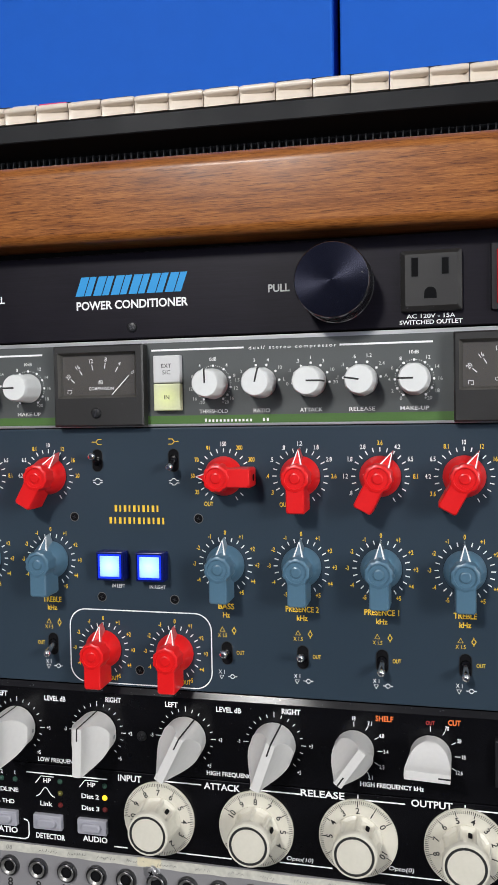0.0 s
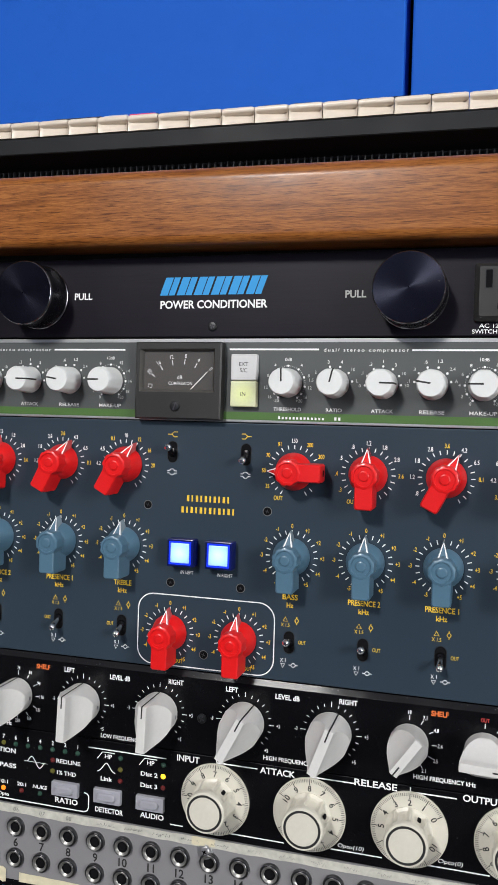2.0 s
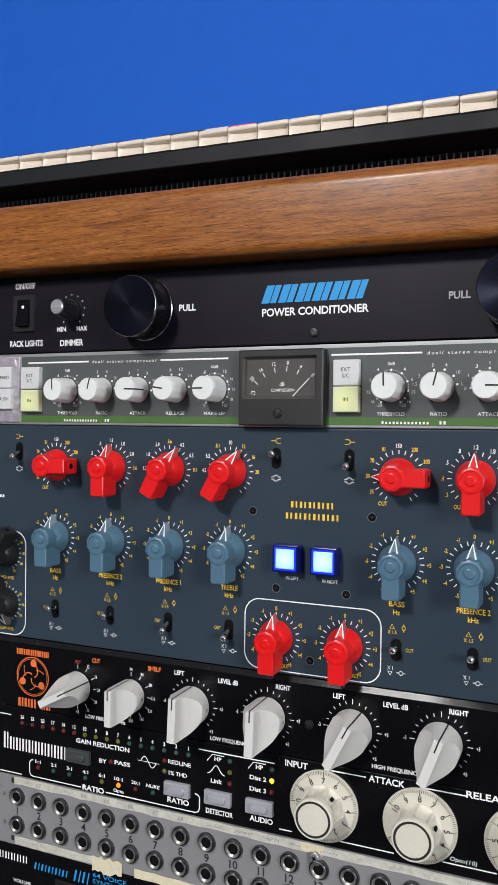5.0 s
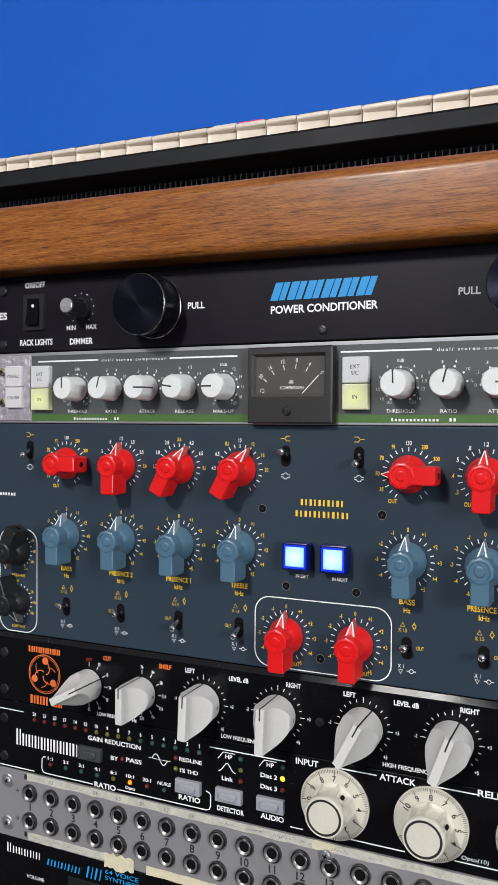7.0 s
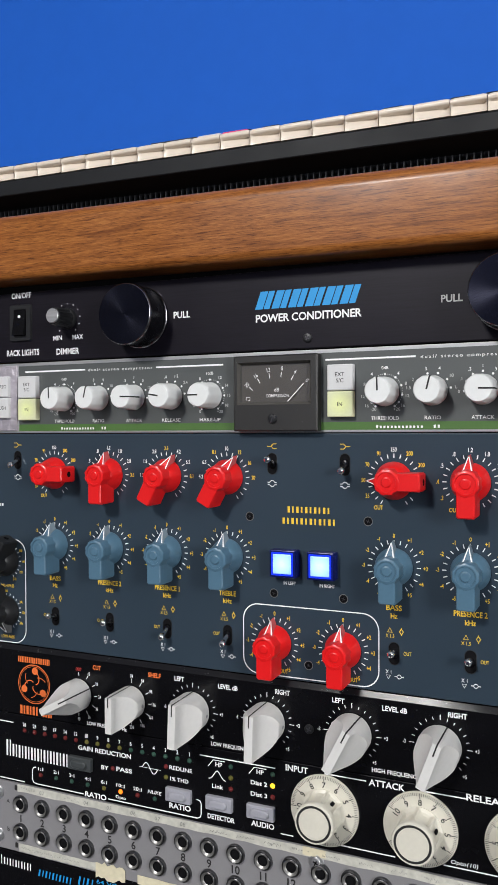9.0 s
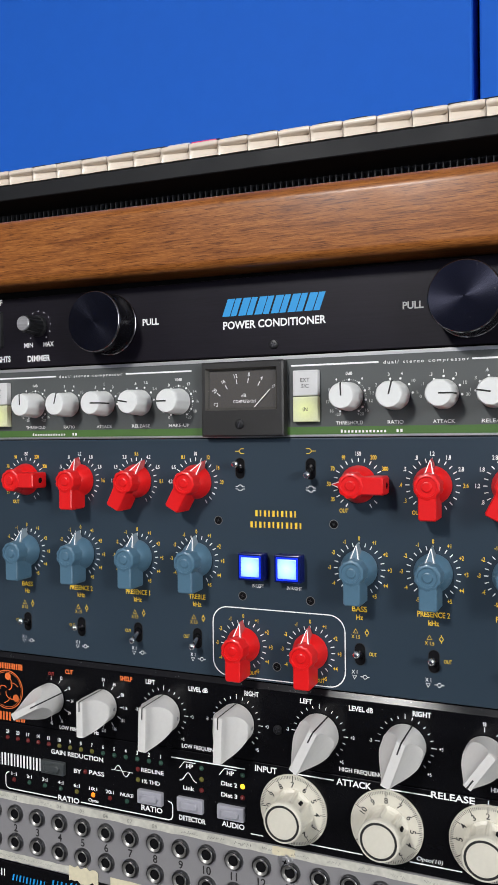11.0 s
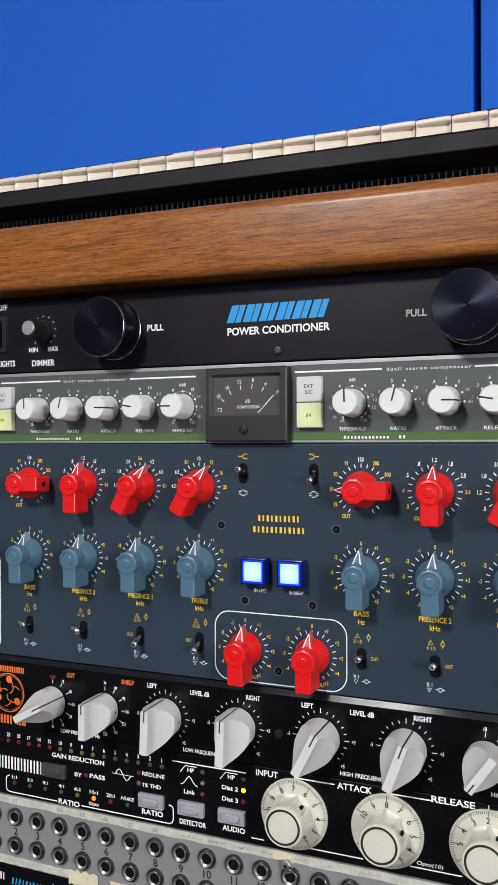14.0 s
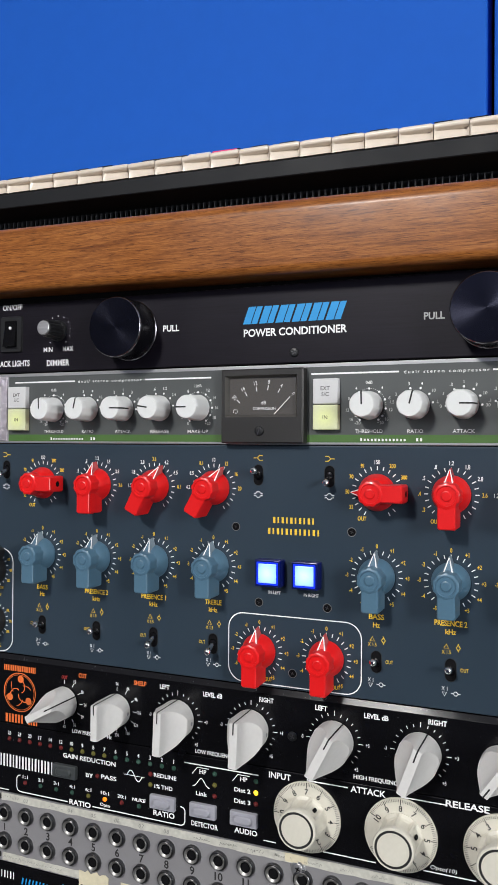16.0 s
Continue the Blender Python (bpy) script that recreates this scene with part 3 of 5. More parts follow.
# Dark arch painted for the shade in the earth-pin hole.
g.flat(arch, 4.68, DARK)
g.stroke(arch, 0.5, 4.8, CHARCOAL, closed=True)
part("slot", g, outlet)

# red switch
g = Geo()
g.loft([(rrect(174.0, 198, 51.5, 82, 1), 0), (rrect(174.4, 197.6, 51.9, 81.6, 1), 2.2)], BLACK_PLASTIC, front=False)
g.ring(rrect(174.4, 197.6, 51.9, 81.6, 1), rrect(176.6, 195.4, 54.3, 79.2, 0.5), 2.2, BLACK_PLASTIC)
sw = part("power_switch", g, pc, "lit red rocker switch in a black frame")
g = Geo()
g.box(176.7, 195.3, 54.4, 79.1, 0.5, 3.6, LENS_RED, bevel=0.8)
part("rocker", g, sw, "translucent red rocker")

# ---- stereo compressor ----
sc = thing("stereo_compressor", "grey and green one-unit stereo compressor with white knobs and meters", "rack unit", 0.4, "rack units")
panel(sc, "chassis", -215, 215, 1, 44, DARK, d=-3.2, thick=200)
panel(sc, "front_panel", -241, 241, 0.5, 44.6, SILVER, label="brushed aluminium panel edge")
g = Geo()
for u0, u1 in ((-193.6, 241), ):
    g.flat(rrect(u0, u1, 6.0, 42.6, 0.2), 0.12, GREY_PANEL)
part("painted_field", g, sc, "grey painted field")
part("painted_strip", Geo().flat(rrect(-193.6, 241, 1.9, 6.0, 0.1), 0.12, GREEN), sc, "green painted strip")
part("inlay", Geo().box(-241, -194.6, 1.9, 43.0, 0, 0.9, PEBBLE, r=0.3), sc, "pebbled silver inlay")
for v in (33, 13.5):
    screw(sc, -216.6, v, 2.7, d=0.9, material=BRASS, label="pale brass screw")


def square_button(parent, s, u0, u1, v0, v1, d, material, label=""):
    b = part("push_button", Geo().box(u0, u1, v0, v1, 0, d, material, r=0.5, bevel=0.6), parent, label)
    g = Geo()
    lines = s.split("\n")
    for i, t in enumerate(lines):
        g.text(t, (u0 + u1) / 2, (v0 + v1) / 2 + (len(lines) - 1) * 1.6 - i * 3.2, 2.0, INK_BLACK, d=d + 0.08)
    part("lettering", g, b)
    return b


square_button(sc, "STEREO", -212.6, -199.6, 23.4, 36.4, 3.2, BUTTON_WHITE)
square_button(sc, "CRUSH", -212.6, -199.6, 10.0, 23.0, 3.2, BUTTON_WHITE)


def smart_knob_mesh():
    g = Geo()
    n, prof = 20, [(7.6, 0.6), (7.6, 2.0), (7.35, 5.0), (7.1, 12.6), (6.7, 14.6), (6.2, 15.3)]
    loops = []
    for r, d in prof:
        k = 0.28 if 1 < d < 14 else 0.08
        loops.append(([(rr * math.cos(a), rr * math.sin(a)) for a, rr in ((math.tau * i / 80, r - k * (1 + math.cos(math.tau * i / 8)) / 2) for i in range(80))], d))
    g.loft(loops, WHITE)
    return g.mesh("knob")


def smart_line_mesh():
    g = Geo()
    g.flat([(-0.42, 0), (0.42, 0), (0.42, 6.3), (-0.42, 6.3)], 15.42, INK_BLACK)
    g.add([(-0.42, 6.25, 15.42), (0.42, 6.25, 15.42), (0.42, 7.05, 14.2), (-0.42, 7.05, 14.2), (0.42, 7.45, 6), (-0.42, 7.45, 6)], [(0, 1, 2, 3), (3, 2, 4, 5)], INK_BLACK)
    return g.mesh("pointer_line")


SMART_KNOB, SMART_LINE = smart_knob_mesh(), smart_line_mesh()
SMART = (
    ("THRESHOLD", -2, -19.0, ((-146, "-20"), (-127, "16"), (-101, "12"), (-70, "8"), (-37, "4"), (0, "0dB"), (37, "4"), (70, "8"), (101, "12"), (127, "16"), (146, "+20")), True),
    ("RATIO", 14, -19.0, ((-82, "1.5"), (-60, "2"), (-17, "3"), (17, "4"), (52, "10"), (82, "L")), False),
    ("ATTACK", 91, -19.0, ((-94, "0"), (-62, ".1"), (-32, ".3"), (0, "1"), (32, "3"), (62, "10"), (92, "30")), False),
    ("RELEASE", -81, -19.0, ((-81, ".1"), (-50, ".3"), (-17, ".6"), (17, "1.2"), (50, "2.4"), (80, "A")), False),
    ("MAKE-UP", -90, -19.0, ((-145, "0"), (-118, "2"), (-90, "4"), (-62, "6"), (-33, "8"), (0, "10dB"), (33, "12"), (62, "14"), (90, "16"), (118, "18"), (145, "+20")), True),
)
for k, off in ((0, 0.0), (1, 198.4)):
    for j, (title, clock, _, scale, dotted) in enumerate(SMART):
        u, v = (-158.8 + 25.05 * j, 42.0 + 24.4 * j)[k], 21.4
        kn = part("knob", SMART_KNOB, sc, "white plastic knob with a black line", at=(u, v, 0), clock=clock)
        part("pointer_line", SMART_LINE, kn, at=(u, v, 0), clock=clock)
        g = Geo()
        for a, s in scale:
            p = polar(u, v, 9.0, a)
            g.turned(*p, [(0.62, 0.14), (0.62, 0.2)], INK_WHITE, 10)
            q = polar(u, v, (11.2 if abs(a) < 140 else 10.9) + 0.35 * len(s) * (abs(a) < 140), a)
            g.text(s, q[0], q[1], 1.6, INK_WHITE if abs(a) < 50 else INK_GREY, d=0.2)
        if dotted:
            a0, a1 = scale[0][0], scale[-1][0]
            for i in range(1, 40):
                g.turned(*polar(u, v, 9.0, a0 + (a1 - a0) * i / 40), [(0.24, 0.14), (0.24, 0.18)], INK_GREY, 6)
        part("scale_marking", g, sc)
        word(sc, title, u, 7.9, 1.8, INK_WHITE, width=(14.6, 8.2, 11.0, 12.2, 13.2)[j], d=0.2)
    word(sc, "dual/ stereo compressor", (-118.4, 81.8)[k], 38.6, 1.6, INK_WHITE, width=(45, 43)[k], d=0.2, track=1.35)
    for u0, u1, v in ((-188.5, (-143.2, -140.6)[k], 38.4), (-93.6, -50.2, 38.1)):
        part("ruled_line", Geo().flat([(u0 + off, v), (u1 + off, v), (u1 + off, v + 0.9), (u0 + off, v + 0.9)], 0.2, INK_WHITE), sc)
    bars(sc, -161.5 + off, -136.5 + off, 2.7, 4.3, 13, INK_WHITE, gap=0.45, d=0.25, label="small white trade mark as blocks", low=1)
    bars(sc, -132.0 + off, -128.0 + off, 2.7, 4.3, 2, INK_WHITE, gap=0.45, d=0.25)
    e0 = -191.6 if k == 0 else 12.0
    square_button(sc, "EXT\nS/C", e0, e0 + 14.0, 22.4, 36.0, 4.0, BUTTON_WHITE)
    square_button(sc, "IN", e0, e0 + 14.0, 8.6, 22.0, 4.0, LIT_YELLOW, "lit yellow-green push button")


def meter(parent, u0):
    """A moving-coil meter in a square dark frame."""
    u1, v0, v1, D = u0 + 48.5, 1.2, 42.2, 6.5
    g = Geo()
    out = rrect(u0, u1, v0, v1, 0.5)
    rim = rrect(u0 + 0.8, u1 - 0.8, v0 + 0.8, v1 - 0.8, 0.5)
    w = (u0 + 2.4, u1 - 3.6, 15.6, 38.6)
    win = rrect(*w, 0.4)
    g.loft([(out, 0), (out, D - 0.8), (rim, D)], CHARCOAL, front=False)
    g.ring(rim, win, D, CHARCOAL)
    inn = rrect(w[0] + 1.6, w[1] - 1.6, w[2] + 1.4, w[3] - 1.4, 0.3)
    g.loft([(inn, D - 3.0), (win, D)][::-1], METER_BEVEL, front=False)
    m = part("meter", g, parent, "dark framed gain reduction meter")
    part("dial_face", Geo().flat(inn, D - 2.95, METER_FACE), m, "black meter dial, lightened for glass reflections")
    c = ((w[0] + w[1]) / 2, 12.0)
    g = Geo()
    for x, y, s in ((-16.8, 26.6, "20"), (-11.4, 31.4, "16"), (-4.0, 34.4, "12"), (4.0, 35.0, "8"), (11.4, 32.8, "4"), (18.3, 28.2, "0")):
        way = Vector((x, y - c[1])).normalized()
        a = math.degrees(math.atan2(way.x, way.y))
        if s != "0":
            g.stroke([(c[0] + x - way.x * 4.6, y - way.y * 4.6), (c[0] + x - way.x * 1.9, y - way.y * 1.9)], 0.45, D - 2.85, INK_WHITE)
        g.text(s, c[0] + x, y, 2.1, INK_WHITE, d=D - 2.85, turn=a, squeeze=0.85)
    g.text("dB", c[0] + 0.8, 23.6, 1.9, INK_WHITE, d=D - 2.85)
    g.text("COMPRESSION", c[0] + 1.2, 20.4, 1.6, INK_WHITE, d=D - 2.85, width=13.4)
    g.stroke([(c[0] - 17.2, 18.2), (c[0] - 17.2, 19.8), (c[0] - 15.0, 19.8), (c[0] - 15.0, 18.0), (c[0] - 16.2, 18.0)], 0.35, D - 2.85, INK_WHITE)
    part("scale_marking", g, m)
    part("needle", Geo().stroke([(c[0] + 7.4, 17.2), (c[0] + 16.6, 26.6)], 0.5, D - 2.0, INK_WHITE), m, "thin white needle")
    pane = part("pane", Geo().box(w[0] + 1.3, w[1] - 1.3, w[2] + 1.1, w[3] - 1.1, D - 1.5, D - 1.0, GLASS, bevel=0.05), m, "clear glass")
    pane.visible_shadow = False
    screw(m, (u0 + u1) / 2 - 1.0, 8.0, 2.6, d=D, material=BLACK_PLASTIC, slot=True)
    return m


meter(sc, -41.0)
meter(sc, 157.4)

# ---- mastering equaliser ----
eq = thing("mastering_equaliser", "slate-blue three-unit equaliser with red and grey-blue pointer knobs", "rack unit", -133.6, "rack units")
panel(eq, "front_panel", -241, 241, -133.3, 0.1, SLATE, d=0.0, thick=4.5, bevel=0.5, label="slate-blue painted panel")
panel(eq, "chassis", -215, 215, -132, -1, DARK, d=-4.7, thick=200)


def bar_knob_meshes(material, CLEAR):
    """Skirted knob with a hub, a long flat grip and a clear pointer, made round its own axis, pointer up."""
    g = Geo()
    g.turned(0, 0, [(9.8, 0.3), (9.8, 1.4), (9.5, 2.2), (9.0, 4.0), (8.2, 6.2), (7.2, 8.0), (6.4, 9.0)], material, 44)
    ten = [((6.9 if i % 3 else 6.4) * math.cos(math.tau * i / 30), (6.9 if i % 3 else 6.4) * math.sin(math.tau * i / 30)) for i in range(30)]
    hub = lambda k: [(u * k, v * k) for u, v in ten]
    g.loft([(hub(1.04), 4.0), (hub(1.0), 14.6), (hub(0.95), 15.6), (circle(0, 0, 5.6, 30), 16.0), (circle(0, 0, 5.0, 30), 16.0), (circle(0, 0, 4.8, 30), 15.4), (circle(0, 0, 2.7, 30), 15.4), (circle(0, 0, 2.5, 30), 15.9), (circle(0, 0, 2.0, 30), 16.1)], material)
    a = g.mesh("knob")
    g = Geo()
    r = lambda w, lo, hi, c: [(-w + c, lo), (w - c, lo), (w, lo + c), (w, hi), (-w, hi), (-w, lo + c)]
    g.loft([(r(4.8, -16.6, -3.5, 0.9), 2.2), (r(4.7, -16.9, -3.5, 0.9), 13.4), (r(4.4, -16.6, -3.5, 0.9), 15.0), (r(3.9, -16.1, -3.5, 0.9), 15.5)], material, back=True)
    # Flat dark disc paints the shade of a hole in the grip's end.
    g.add([(1.7 * math.cos(math.tau * i / 16), -17.0, 8.4 + 1.7 * math.sin(math.tau * i / 16)) for i in range(16)], [tuple(reversed(range(16)))], DARK)
    b = g.mesh("grip", 25)
    g = Geo()
    tri = lambda w, lo, hi: [(-w, lo), (w, lo), (0.15, hi), (-0.15, hi)]
    low, top = tri(3.1, 5.6, 13.9), tri(2.9, 5.6, 13.3)
    g.loft([(low, 1.2), (top, 5.2)], CLEAR, front=False)
    verts = [(-2.9, 5.6, 9.6), (2.9, 5.6, 9.6), (0.15, 13.3, 5.2), (-0.15, 13.3, 5.2), (-2.9, 5.6, 5.2), (2.9, 5.6, 5.2)]
    g.add(verts, [(0, 1, 2, 3), (0, 3, 4), (1, 5, 2)], CLEAR)
    for s in (-1, 1):
        g.add([(s * 2.4, 6.0, 9.55), (s * 1.7, 6.0, 9.55), (0, 12.6, 5.8), (s * 0.3, 12.9, 5.6)], [(0, 1, 2, 3) if s < 0 else (3, 2, 1, 0)], INK_WHITE)
    g.add([(-1.6, 6.0, 9.42), (1.6, 6.0, 9.42), (0, 12.3, 5.85)], [(0, 1, 2)], material)
    return a, b, g.mesh("pointer", 20)


RED_SET = bar_knob_meshes(RED, clear_tint("clear_pointer_over_red", (0.62, 0.10, 0.10)))
BLUE_SET = bar_knob_meshes(BLUE, clear_tint("clear_pointer_over_blue", (0.24, 0.31, 0.36)))
BLACK_SET = bar_knob_meshes(BLACK_PLASTIC, clear_tint("clear_pointer_over_black", (0.10, 0.10, 0.10)))


def bar_knob(kit, u, v, clock, label):
    k = part("knob", kit[0], eq, label, at=(u, v, 0), clock=clock)
    part("grip", kit[1], k, at=(u, v, 0), clock=clock)
    part("pointer", kit[2], k, "clear pointer with white edges", at=(u, v, 0), clock=clock)


def round_scale(u, v, items, ticks, r0=11.7, r1=13.8, rt=15.9, h=2.1):
    g = Geo()
    for a in ticks:
        g.stroke([polar(u, v, r0, a), polar(u, v, r1, a)], 0.5, 0.15, INK_WHITE)
    for a, s, y in items:
        q = polar(u, v, rt + 0.25 * (len(s) - 1) * abs(math.sin(radians(a))), a)
        g.text(s, *q, h, INK_YELLOW if y else INK_WHITE, d=0.15, squeeze=0.72, bold=0.014)
    return part("scale_marking", g, eq)


TICKS = [a for a in range(-150, 151, 15)]
GAIN = [(30 * i, ("0" if i == 0 else f"{i:+d}"), 1) for i in range(-5, 6)]
FREQ = (
    ("BASS", "Hz", -90, ((-150, "OUT", 1), (-120, "35", 1), (-90, "50", 1), (-60, "70", 1), (-30, "91", 1), (0, "150", 0), (30, "200", 1), (60, "300", 1))),
    ("PRESENCE 2", "kHz", 0, ((-150, "OUT", 1), (-120, ".3", 1), (-90, ".4", 1), (-60, ".5", 0), (-30, ".8", 0), (0, "1.2", 0), (30, "1.8", 0), (60, "2.8", 0), (90, "3.6", 1))),
    ("PRESENCE 1", "kHz", 27, ((-120, ".8", 0), (-90, "1.2", 0), (-60, "1.8", 0), (-30, "2.8", 0), (0, "3.6", 1), (30, "4.2", 0), (60, "6.5", 0), (90, "8.1", 1))),
    ("TREBLE", "kHz", 29, ((-120, "3.6", 1), (-90, "4.2", 0), (-60, "6.5", 0), (-30, "8.1", 1), (0, "10", 0), (30, "12", 1), (60, "16", 1), (90, "20", 1))),
)


def toggle(u, v, tip, w=6.0, h=12.0):
    """A bat lever in an oval slot. tip: how far its end stands above the middle."""
    g = Geo()
    out, inn = rrect(u - w / 2, u + w / 2, v - h / 2, v + h / 2, w / 2, 8), rrect(u - w / 2 + 0.35, u + w / 2 - 0.35, v - h / 2 + 0.35, v + h / 2 - 0.35, w / 2, 8)
    g.ring(out, inn, 0.16, BLACK_PLASTIC)
    # The panel is uncut: a dark oval stands for the slot's shade.
    g.flat(inn, 0.1, DARK)
    s = part("toggle_switch", g, eq, "chrome toggle in a black oval slot")
    g = Geo()
    sgn = 1 if tip > 0 else -1
    g.loft([(circle(u, v - sgn * 0.6, 2.3, 16), 0.0), (circle(u, v - sgn * 0.2, 2.2, 16), 0.9), (circle(u, v, 1.2, 16), 1.2)], BLACK_PAINT)
    path = [(0.0, 1.3, 0.5), (0.45, 1.3, 3.2), (0.8, 1.6, 5.6), (0.9, 1.8, 6.2), (0.96, 2.0, 6.9), (1.0, 1.95, 7.7), (1.02, 1.5, 8.4), (1.03, 0.7, 8.8)]
    g.loft([(circle(u, v + tip * k, r, 16), d) for k, r, d in path], CHROME)
    part("lever", g, s)


def triangle(g, u, v, s, material, up=True):
    k = 1 if up else -1
    g.stroke([(u - s * 0.55, v - k * s * 0.5), (u + s * 0.55, v - k * s * 0.5), (u, v + k * s * 0.5)][:: k], 0.42, 0.15, material, closed=True)


def diamond(g, u, v, wide, material):
    """The bell symbol: a lens shape on a stroke, upright or lying."""
    a, b = (1.3, 1.0) if wide else (1.0, 1.15)
    g.stroke([(u - a, v), (u - 0.25 * a, v + b), (u + 0.25 * a, v + b), (u + a, v), (u + 0.25 * a, v - b), (u - 0.25 * a, v - b)], 0.4, 0.15, material, closed=True)
    for s in (-1, 1):
        p = [(u + s * a, v), (u + s * (a + 1.1), v)] if wide else [(u, v + s * b), (u, v + s * (b + 0.9))]
        g.stroke(p, 0.4, 0.15, material)


LEFT_COLS, RIGHT_COLS = (-166.6, -126.6, -87.0, -48.2), (46.6, 84.9, 123.3, 161.8)
TIPS = (1.6, 1.0, -3.2, -3.2, 1.4, 1.6, -3.2, -3.2)
for n, u in enumerate(LEFT_COLS + RIGHT_COLS):
    title, unit, clock, items = FREQ[n % 4]
    bar_knob(RED_SET, u, -24.2, clock, "red pointer knob with a flat grip")
    round_scale(u, -24.2, items, [a for a in TICKS if not (n % 4 == 0 and 60 < a < 130) and not (n % 4 in (2, 3) and a < -120)])
    bar_knob(BLUE_SET, u, -68.3, 0, "grey-blue pointer knob with a flat grip")
    round_scale(u, -68.3, GAIN, TICKS)
    word(eq, title, u, -89.3, 2.7, INK_YELLOW, width=(8.2, 16.4, 16.4, 10.6)[n % 4], bold=0.016)
    word(eq, unit, u, -93.6, 2.5, INK_YELLOW, width=(3.6, 5.4, 5.4, 5.4)[n % 4], bold=0.016)
    toggle(u, -112.9, TIPS[n])
    side = -1 if n < 4 else 1
    word(eq, "OUT", u + side * 6.9, -112.4, 1.9, INK_YELLOW, width=4.0)
    g = Geo()
    triangle(g, u - 2.2, -100.9, 2.2, INK_YELLOW)
    g.text("X 1.5", u - 2.2, -103.9, 1.8, INK_YELLOW, width=4.6)
    diamond(g, u + 3.8, -101.4, False, INK_YELLOW)
    part("range_marking", g, eq)
    g = Geo()
    g.text("X 1", u - 3.0, -122.4, 1.9, INK_WHITE, width=3.0)
    triangle(g, u - 3.0, -125.2, 1.9, INK_WHITE, up=False)
    diamond(g, u + 2.6, -124.6, True, INK_WHITE)
    part("range_marking", g, eq)

for u, tip in ((-20.8, 2.6), (20.5, -2.9), (-195.0, -2.9)):
    toggle(u, -16.4, tip)
    g = Geo()
    s = 1 if u > -100 and u < 0 else -1
    c, v = u, -6.9
    for k in (-1, 1):
        g.stroke([(c + s * 2.6, v + k * 1.3), (c + s * 0.6, v + k * 1.3), (c - s * 0.6, v)], 0.4, 0.15, INK_YELLOW)
    g.stroke([(c - s * 0.5, v), (c - s * 2.9, v)], 0.4, 0.15, INK_YELLOW)
    part("curve_symbol", g, eq)
    g = Geo()
    for k in (-1, 1):
        g.stroke([(c - 2.7, -27.2 + k * 0.6), (c - 1.5, -27.2 + k * 0.6), (c - 0.6, -27.2 + k * 1.6), (c + 0.6, -27.2 + k * 1.6), (c + 1.5, -27.2 + k * 0.6), (c + 2.7, -27.2 + k * 0.6)], 0.38, 0.15, INK_WHITE)
    part("curve_symbol", g, eq)

bars(eq, -12.6, 12.6, -42.6, -39.3, 5, INK_YELLOW, gap=0.30, split=0.36, label="yellow trade mark as blocks")
bars(eq, -15.6, 15.6, -48.8, -45.5, 6, INK_YELLOW, gap=0.30, split=0.36, label="yellow trade mark as blocks")
bars(eq, -222.0, -206.4, -45.9, -43.5, 7, INK_WHITE, gap=0.35, label="white trade mark as blocks", low=1)
part("badge", Geo().flat(circle(-226.6, -44.2, 6.2, 32), 0.14, INK_YELLOW), eq, "round yellow badge")
for u, v in ((-34.3, -45.6), (33.0, -45.6), (-20, -87.0), (19.6, -87.0), (0, -124.3)):
    panel_hole_screw(eq, u, v)

for u, s in ((-12.3, "IN LEFT"), (9.0, "IN RIGHT")):
    g = Geo().box(u - 7.3, u + 7.3, -76.9, -62.3, 0, 7.2, LIT_BODY, r=0.4, bevel=0.4)
    b = part("illuminated_button", g, eq, "lit blue square push button")
    g = Geo()
    o, i1 = rrect(u - 6.2, u + 6.2, -75.8, -63.4, 0.4), rrect(u - 5.3, u + 5.3, -74.9, -64.3, 0.3)
    g.ring(o, i1, 7.5, LIT_RIM)
    g.loft([(o, 7.0), (o, 7.5)], LIT_RIM, front=False)
    part("button_rim", g, b, "glowing blue rim")
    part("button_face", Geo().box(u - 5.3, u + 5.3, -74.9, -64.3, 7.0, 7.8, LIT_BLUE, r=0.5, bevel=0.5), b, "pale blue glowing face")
    word(eq, s, u + 1.6, -80.9, 1.8, INK_WHITE, width=(7.2 if "L" in s[3] else 8.6), bold=0.01)

g = Geo()
g.ring(rrect(-38.6, 38.9, -132.2, -93.4, 9, 8), rrect(-38.0, 38.3, -131.6, -94.0, 8.5, 8), 0.15, INK_WHITE)
part("outline_marking", g, eq, "white rounded outline")
for u in (-19.7, 19.3):
    bar_knob(RED_SET, u, -114.0, 0, "red pointer knob with a flat grip")
    round_scale(u, -114.0, GAIN[1:] + [(160, "OUT", 1)], TICKS)

g = Geo()
g.ring(rrect(-219.6, -189.2, -132.8, -66.6, 9, 8), rrect(-219.0, -189.8, -132.2, -67.2, 8.5, 8), 0.15, INK_WHITE)
part("outline_marking", g, eq, "white rounded outline")
for v, clock, items, title in ((-80.5, 205, ((60, "100", 1), (90, "160", 1), (120, "200", 1), (150, "320", 1), (-60, "40", 1)), "HIGH PASS"), (-113.0, 160, ((-30, "12k", 1), (0, "14k", 1), (60, "18k", 1), (90, "20k", 1), (120, "30k", 1)), "LOW PASS")):
    bar_knob(BLACK_SET, -204.8, v, clock, "black pointer knob with a flat grip")
    round_scale(-204.8, v, items, TICKS, 10.2, 11.6, 13.0, 1.6)
    word(eq, title, -204.0, v - 16.1, 1.9, INK_YELLOW, width=10.5)

# ---- programme equaliser ----
LIP = mat("polished_black_edge", (0.012, 0.012, 0.014), 0.11, 0.0, grain=200, amount=0.1, wear=40, spec=0.07)
